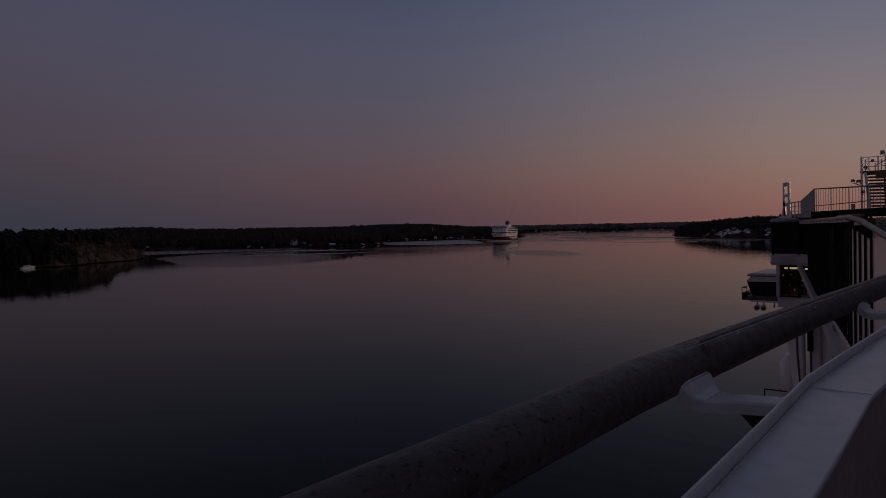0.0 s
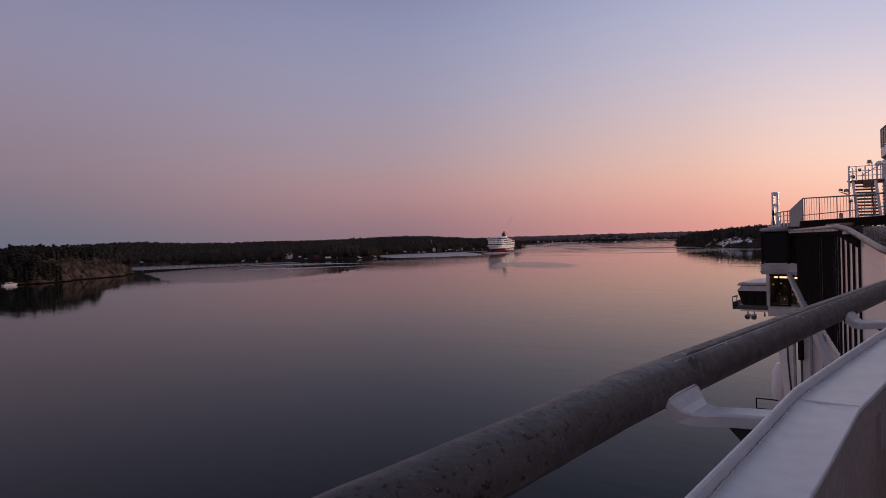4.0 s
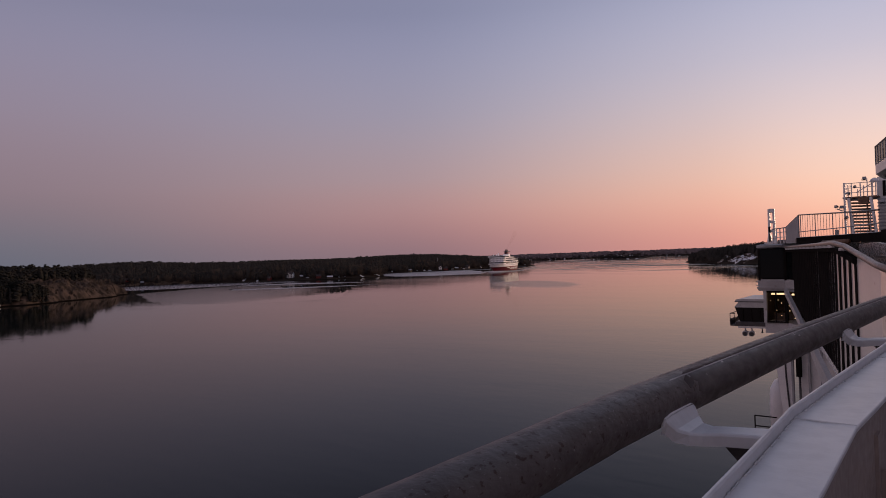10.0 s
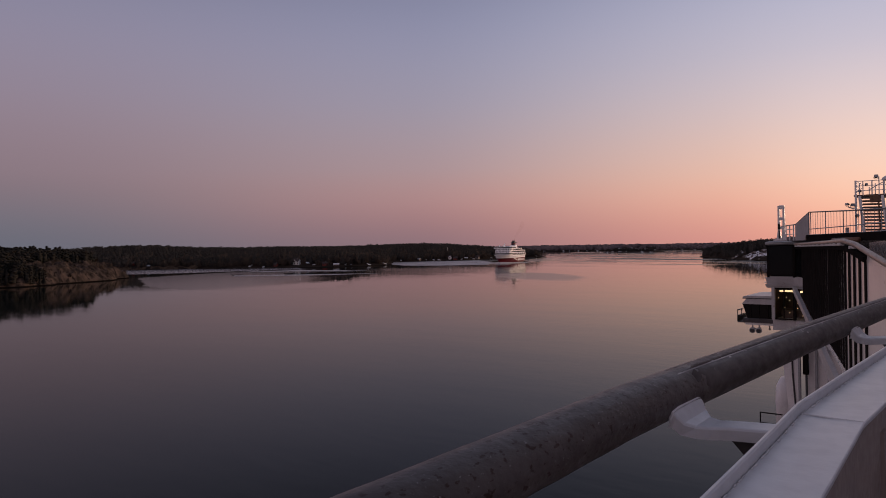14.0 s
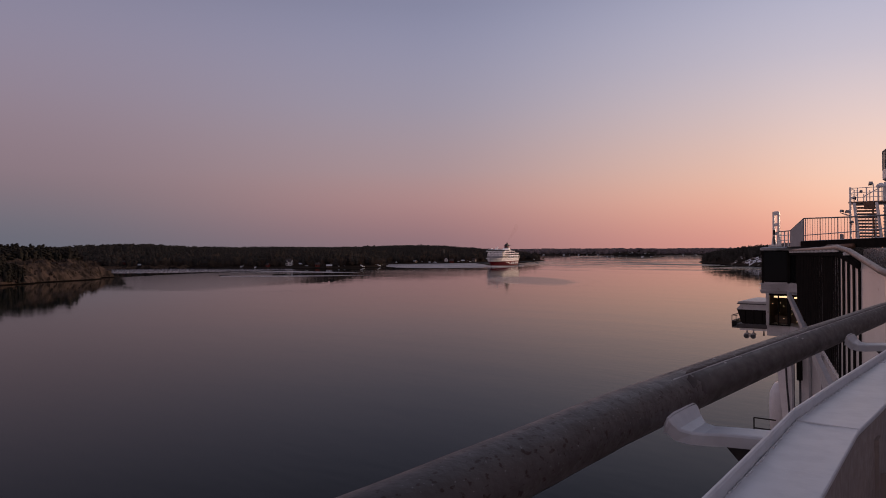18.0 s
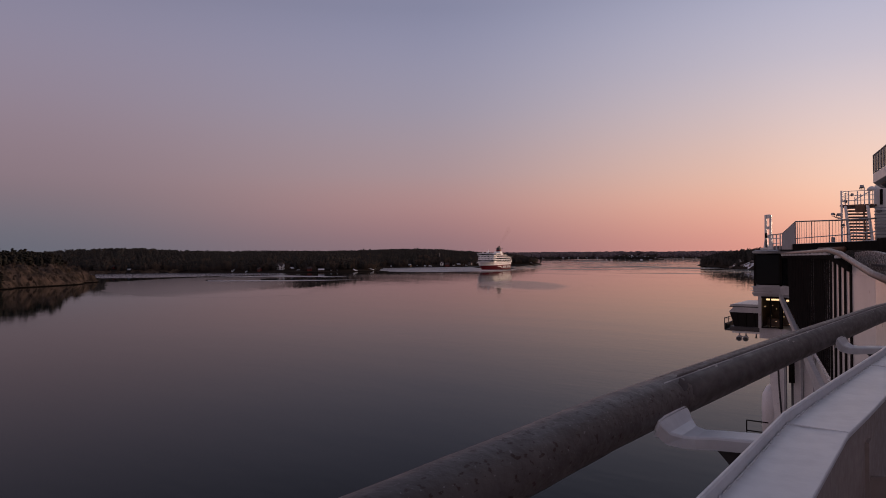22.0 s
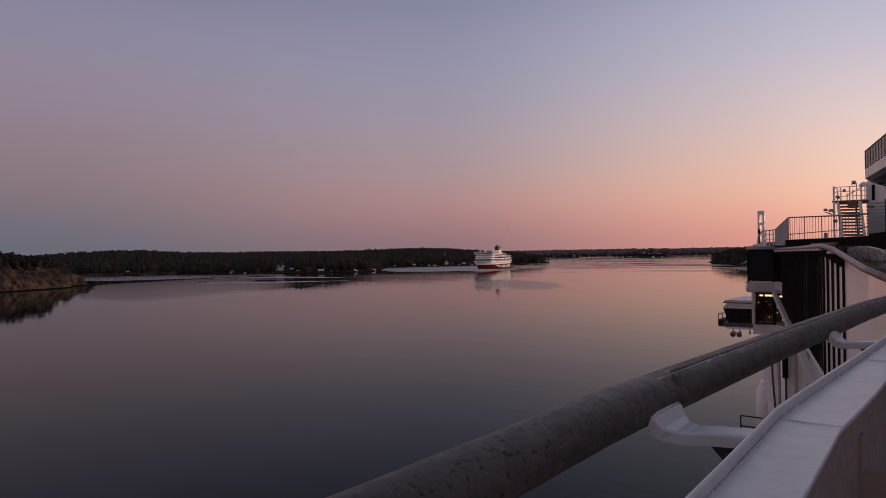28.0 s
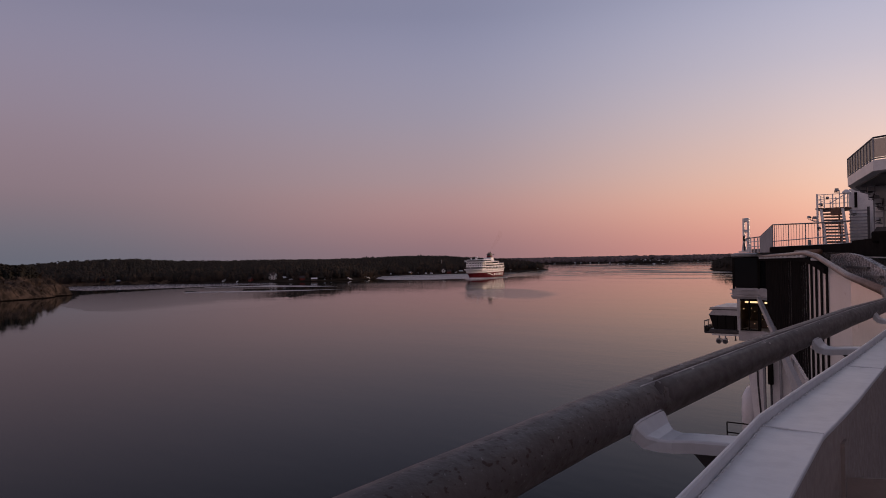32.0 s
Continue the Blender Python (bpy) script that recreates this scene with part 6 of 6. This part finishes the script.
part("funnel_band", loft([[(2.86 * c, -23.3 + 4.2 * s, 27.4) for c, s in ((1, 0.6), (0.6, 1), (-0.6, 1), (-1, 0.6), (-1, -0.8), (1, -0.8))], [(2.72 * c, -23.7 + 3.95 * s, 29.0) for c, s in ((1, 0.6), (0.6, 1), (-0.6, 1), (-1, 0.6), (-1, -0.8), (1, -0.8))]]), RED, other)
for sx in (-1, 1):
    part("funnel_fin", loft([[(sx * 2.3, -23, z), (sx * 2.3, -27.5, z), (sx * 5.4, -28.5, z + 0.8), (sx * 5.4, -26.5, z + 0.8)] for z in (29.6, 30.1)]), SOOT, other, "black funnel fin")
for x in (-0.9, 0.9):
    part("exhaust_pipe", tube([(x, -24.6, 32.2), (x, -25.2, 34.4)], 0.6, 8), SOOT, other)
part("mast", tube([(0, 24, 24), (0, 23.4, 29.0)], [0.8, 0.3], 8), FERRY_WHITE, other)
part("mast_yard", box(-2.6, 2.6, 23.4, 23.8, 26.6, 27.0), FERRY_WHITE, other)
for x, y in ((4.5, 16), (-5.0, 10), (6.5, 28)):
    part("radome", tube([(x, y, 24.3), (x, y, 25.4), (x, y, 26.4)], [0.5, 1.0, 0.5], 10), FERRY_WHITE, other, "", True)
part("fore_mast", tube([(0, 48, 11.5), (0, 48, 16.5)], [0.35, 0.15], 6), FERRY_WHITE, other)
# bow wave and wash
for s in (-1, 1):
    part("bow_wave", loft([[(0, 52.5, 0.0), (s * 0.6, 51, 1.9), (0, 48, 0)], [(s * 6.5, 44, 0), (s * 7.2, 42.5, 1.6), (s * 4.2, 41, 0)], [(s * 18, 24, 0), (s * 18.8, 22.5, 0.9), (s * 14, 21, 0)], [(s * 32, -2, 0), (s * 32.6, -3, 0.3), (s * 29, -4, 0)]]), FOAM, other, "white bow wave")
    for k, (x0, y0, x1, y1, up) in enumerate(((6, 40, 75, -230, 0.7), (12, -40, 95, -380, 0.65), (4, -55, 45, -420, 0.6), (14, 10, 120, -330, 0.5), (0, -60, 14, -460, 0.45))):
        rings = []
        for n in range(13):
            f = n / 12
            x, y, wide = s * (x0 + (x1 - x0) * f ** 1.1), y0 + (y1 - y0) * f, 3.5 + 5 * f
            h = up * (1 - 0.75 * f) * min(1, 4 * f + 0.3)
            rings.append([(x - wide, y, -0.05), (x - wide * 0.4, y, h * 0.7), (x, y, h), (x + wide * 0.4, y, h * 0.7), (x + wide, y, -0.05)])
        part("wash_wave", loft(rings), WATER, other, "low wave of the wash", True)
# thin smoke drifting up from the funnel
for k, (x, y, z, r) in enumerate(((-1, -27, 36, 1.2), (-2, -29, 40, 1.9), (-4, -32, 44, 2.6), (-6, -35, 48, 3.2), (-8, -38, 53, 3.8), (-10, -41, 58, 4.4))):
    bm = bmesh.new()
    bmesh.ops.create_icosphere(bm, subdivisions=2, radius=r, matrix=pose(x, y, z) @ Matrix.Diagonal((0.8, 0.8, 1.2, 1)))
    part("smoke_puff", bm, SMOKE, other, "faint brown exhaust smoke", True)


# ---- houses on the wooded shore ----
HOUSE_LABEL = {"white": "white wooden villa with a dark tiled roof", "snowy": "low wooden boathouse under a snow-covered gabled roof", "red": "small red wooden cottage under a dark roof", "grey": "small grey cabin with patchy snow on its roof"}


def cottage(x, y, w, d, storeys, colour):
    z = float(mainland_height(np.array([x]), np.array([y]))[0][0])
    turn = math.degrees(math.atan2(-(0 - x), 90 - y)) + 180 + (17 * int(abs(x)) % 90 - 45)
    ob = thing("house", HOUSE_LABEL[colour] + " on the shore", "house", "houses on the shore", at=(x, y, z - 0.3), turn=turn)
    tall = 2.6 * storeys + 0.3 if colour != "snowy" else 2.1
    paint = {"white": VILLA_WHITE, "red": HOUSE_RED}.get(colour, HOUSE_WHITE if colour == "grey" else DARK_WOOD)
    ridge = tall + d * (0.42 if colour != "snowy" else 0.30)
    part("wall", loft([[(a, -d / 2, -0.8), (a, d / 2, -0.8), (a, d / 2, tall), (a, 0, ridge), (a, -d / 2, tall)] for a in (-w / 2, w / 2)]), paint, ob)
    for s in (-1, 1):
        slab = loft([[(a, s * (d / 2 + 0.5), tall - 0.42), (a, 0, ridge + 0.02), (a, 0, ridge + 0.28), (a, s * (d / 2 + 0.5), tall - 0.16)] for a in (-w / 2 - 0.4, w / 2 + 0.4)])
        part("roof", slab, SNOW if colour == "snowy" else ROOF, ob)
    if colour == "grey":
        part("roof_snow", loft([[(a, d / 2 * 0.9, tall + 0.02), (a, 0.3, ridge + 0.18), (a, 0.3, ridge + 0.34), (a, d / 2 * 0.9, tall + 0.18)] for a in (-w / 3, w / 4)]), SNOW, ob)
    part("chimney", box(w * 0.15, w * 0.15 + 0.8, -0.4, 0.4, ridge - 0.8, ridge + 1.1), ROCK, ob)
    if storeys > 1:
        # a gabled bay in the middle of the front and of the back
        for s in (-1, 1):
            e0, e1 = s * d / 2, s * (d / 2 + 1.6)
            part("bay", loft([[(-1.9, e, -0.8), (1.9, e, -0.8), (1.9, e, tall), (0, e, tall + 1.9), (-1.9, e, tall)] for e in (min(e0, e1), max(e0, e1))]), paint, ob)
            for q in (-1, 1):
                part("bay_roof", loft([[(q * 2.2, e, tall - 0.30), (0, e, tall + 1.92), (0, e, tall + 2.14), (q * 2.2, e, tall - 0.08)] for e in (min(e0, e1 + 0.3 * s) , max(e0, e1 + 0.3 * s))]), ROOF, ob)
            for level in range(storeys):
                win = part("window", box(-0.8, 0.8, e1 - 0.05, e1 + 0.05, 0.9 + 2.6 * level, 2.4 + 2.6 * level), HOUSE_WHITE, ob)
                part("pane", box(-0.68, 0.68, e1 - 0.07, e1 + 0.07, 1.0 + 2.6 * level, 2.3 + 2.6 * level), GLASS, win)
    n = max(2, int(w / 2.6))
    for level in range(storeys):
        for k in range(n):
            a = -w / 2 + w * (k + 0.5) / n
            if storeys > 1 and abs(a) < 2.4:
                continue
            top = min(2.3, tall - 0.35)
            for s in (-1, 1):
                win = part("window", box(a - 0.62, a + 0.62, s * d / 2 - 0.06, s * d / 2 + 0.06, 0.8 + 2.6 * level, top + 2.6 * level), HOUSE_WHITE, ob)
                part("pane", box(a - 0.5, a + 0.5, s * d / 2 - 0.08, s * d / 2 + 0.08, 0.9 + 2.6 * level, top - 0.1 + 2.6 * level), GLASS, win)
    part("door", box(w / 2 - 0.05, w / 2 + 0.06, -0.5, 0.5, 0.0, min(2.1, tall - 0.1)), TIMBER, ob)
    return ob


for row in HOUSES:
    cottage(*row)
x, y = -846.0, 1034.0
z = float(mainland_height(np.array([x]), np.array([y]))[0][0])
stack = thing("tall_chimney", "slim white chimney standing among the trees", "chimney", at=(x, y, z - 0.5))
part("shaft", tube([(0, 0, 0), (0, 0, 15.5)], [0.8, 0.55], 12), HOUSE_WHITE, stack, "", True)
part("rim", tube([(0, 0, 15.4), (0, 0, 16.0)], 0.75, 12), ROCK, stack)

# motor cruiser moored under the headland, and a pale hut above it
cruiser = thing("motor_cruiser", "white motor cruiser lying under the wooded headland", "boat", at=(-613, 231, 0), turn=8)
part("hull", loft([[(-1.6, -5.5, -0.2), (1.6, -5.5, -0.2), (1.5, 2.0, -0.2), (0.1, 5.2, 0.2), (-0.1, 5.2, 0.2), (-1.5, 2.0, -0.2)], [(-1.9, -5.6, 1.2), (1.9, -5.6, 1.2), (1.8, 2.2, 1.4), (0.1, 6.2, 1.8), (-0.1, 6.2, 1.8), (-1.8, 2.2, 1.4)]]), WHITE, cruiser, "white hull")
part("cabin", loft([[(x * s, y, z) for x, y in ((-1.5, a), (1.5, a), (1.3, b), (-1.3, b))] for a, b, z, s in ((-3.0, 3.2, 1.3, 1.0), (-2.6, 1.4, 2.6, 0.85))]), WHITE, cruiser)
part("windscreen", loft([[(x * s, y, z) for x, y in ((-1.5, a), (1.5, a), (1.33, b), (-1.33, b))] for a, b, z, s in ((-2.6, 2.8, 1.75, 1.0), (-2.5, 1.9, 2.3, 0.93))]), GLASS, cruiser, "dark windscreen")
part("rail", tube([(1.6, -1.0, 2.0), (1.5, 2.6, 2.3), (0.0, 5.9, 2.6), (-1.5, 2.6, 2.3), (-1.6, -1.0, 2.0)], 0.04, 6), GREY, cruiser)
z = float(headland_height(np.array([-645.0]), np.array([270.0]))[0][0])
hut = thing("hut", "small pale hut among the pines on the headland", "hut", at=(-645, 270, z - 0.3), turn=25)
part("wall", loft([[(a, -2, -0.8), (a, 2, -0.8), (a, 2, 2.2), (a, 0, 3.6), (a, -2, 2.2)] for a in (-2.5, 2.5)]), BARK, hut)
for s in (-1, 1):
    part("roof", loft([[(a, s * 2.4, 1.95), (a, 0, 3.62), (a, 0, 3.85), (a, s * 2.4, 2.18)] for a in (-2.9, 2.9)]), SNOW, hut, "snow-covered roof")


# ---- what moves ----
def oncoming_pose(t):
    return pose(-643.7 + 1.351 * t, 975.8 - 3.800 * t, 0, 0, 0, 199.57)


def motions():
    walk(own, [(k / 2, own_pose(k / 2)) for k in range(65)])
    walk(other, [(t, oncoming_pose(t)) for t in (0.0, 8.0, 16.0, 24.0, 32.0)])


motions()
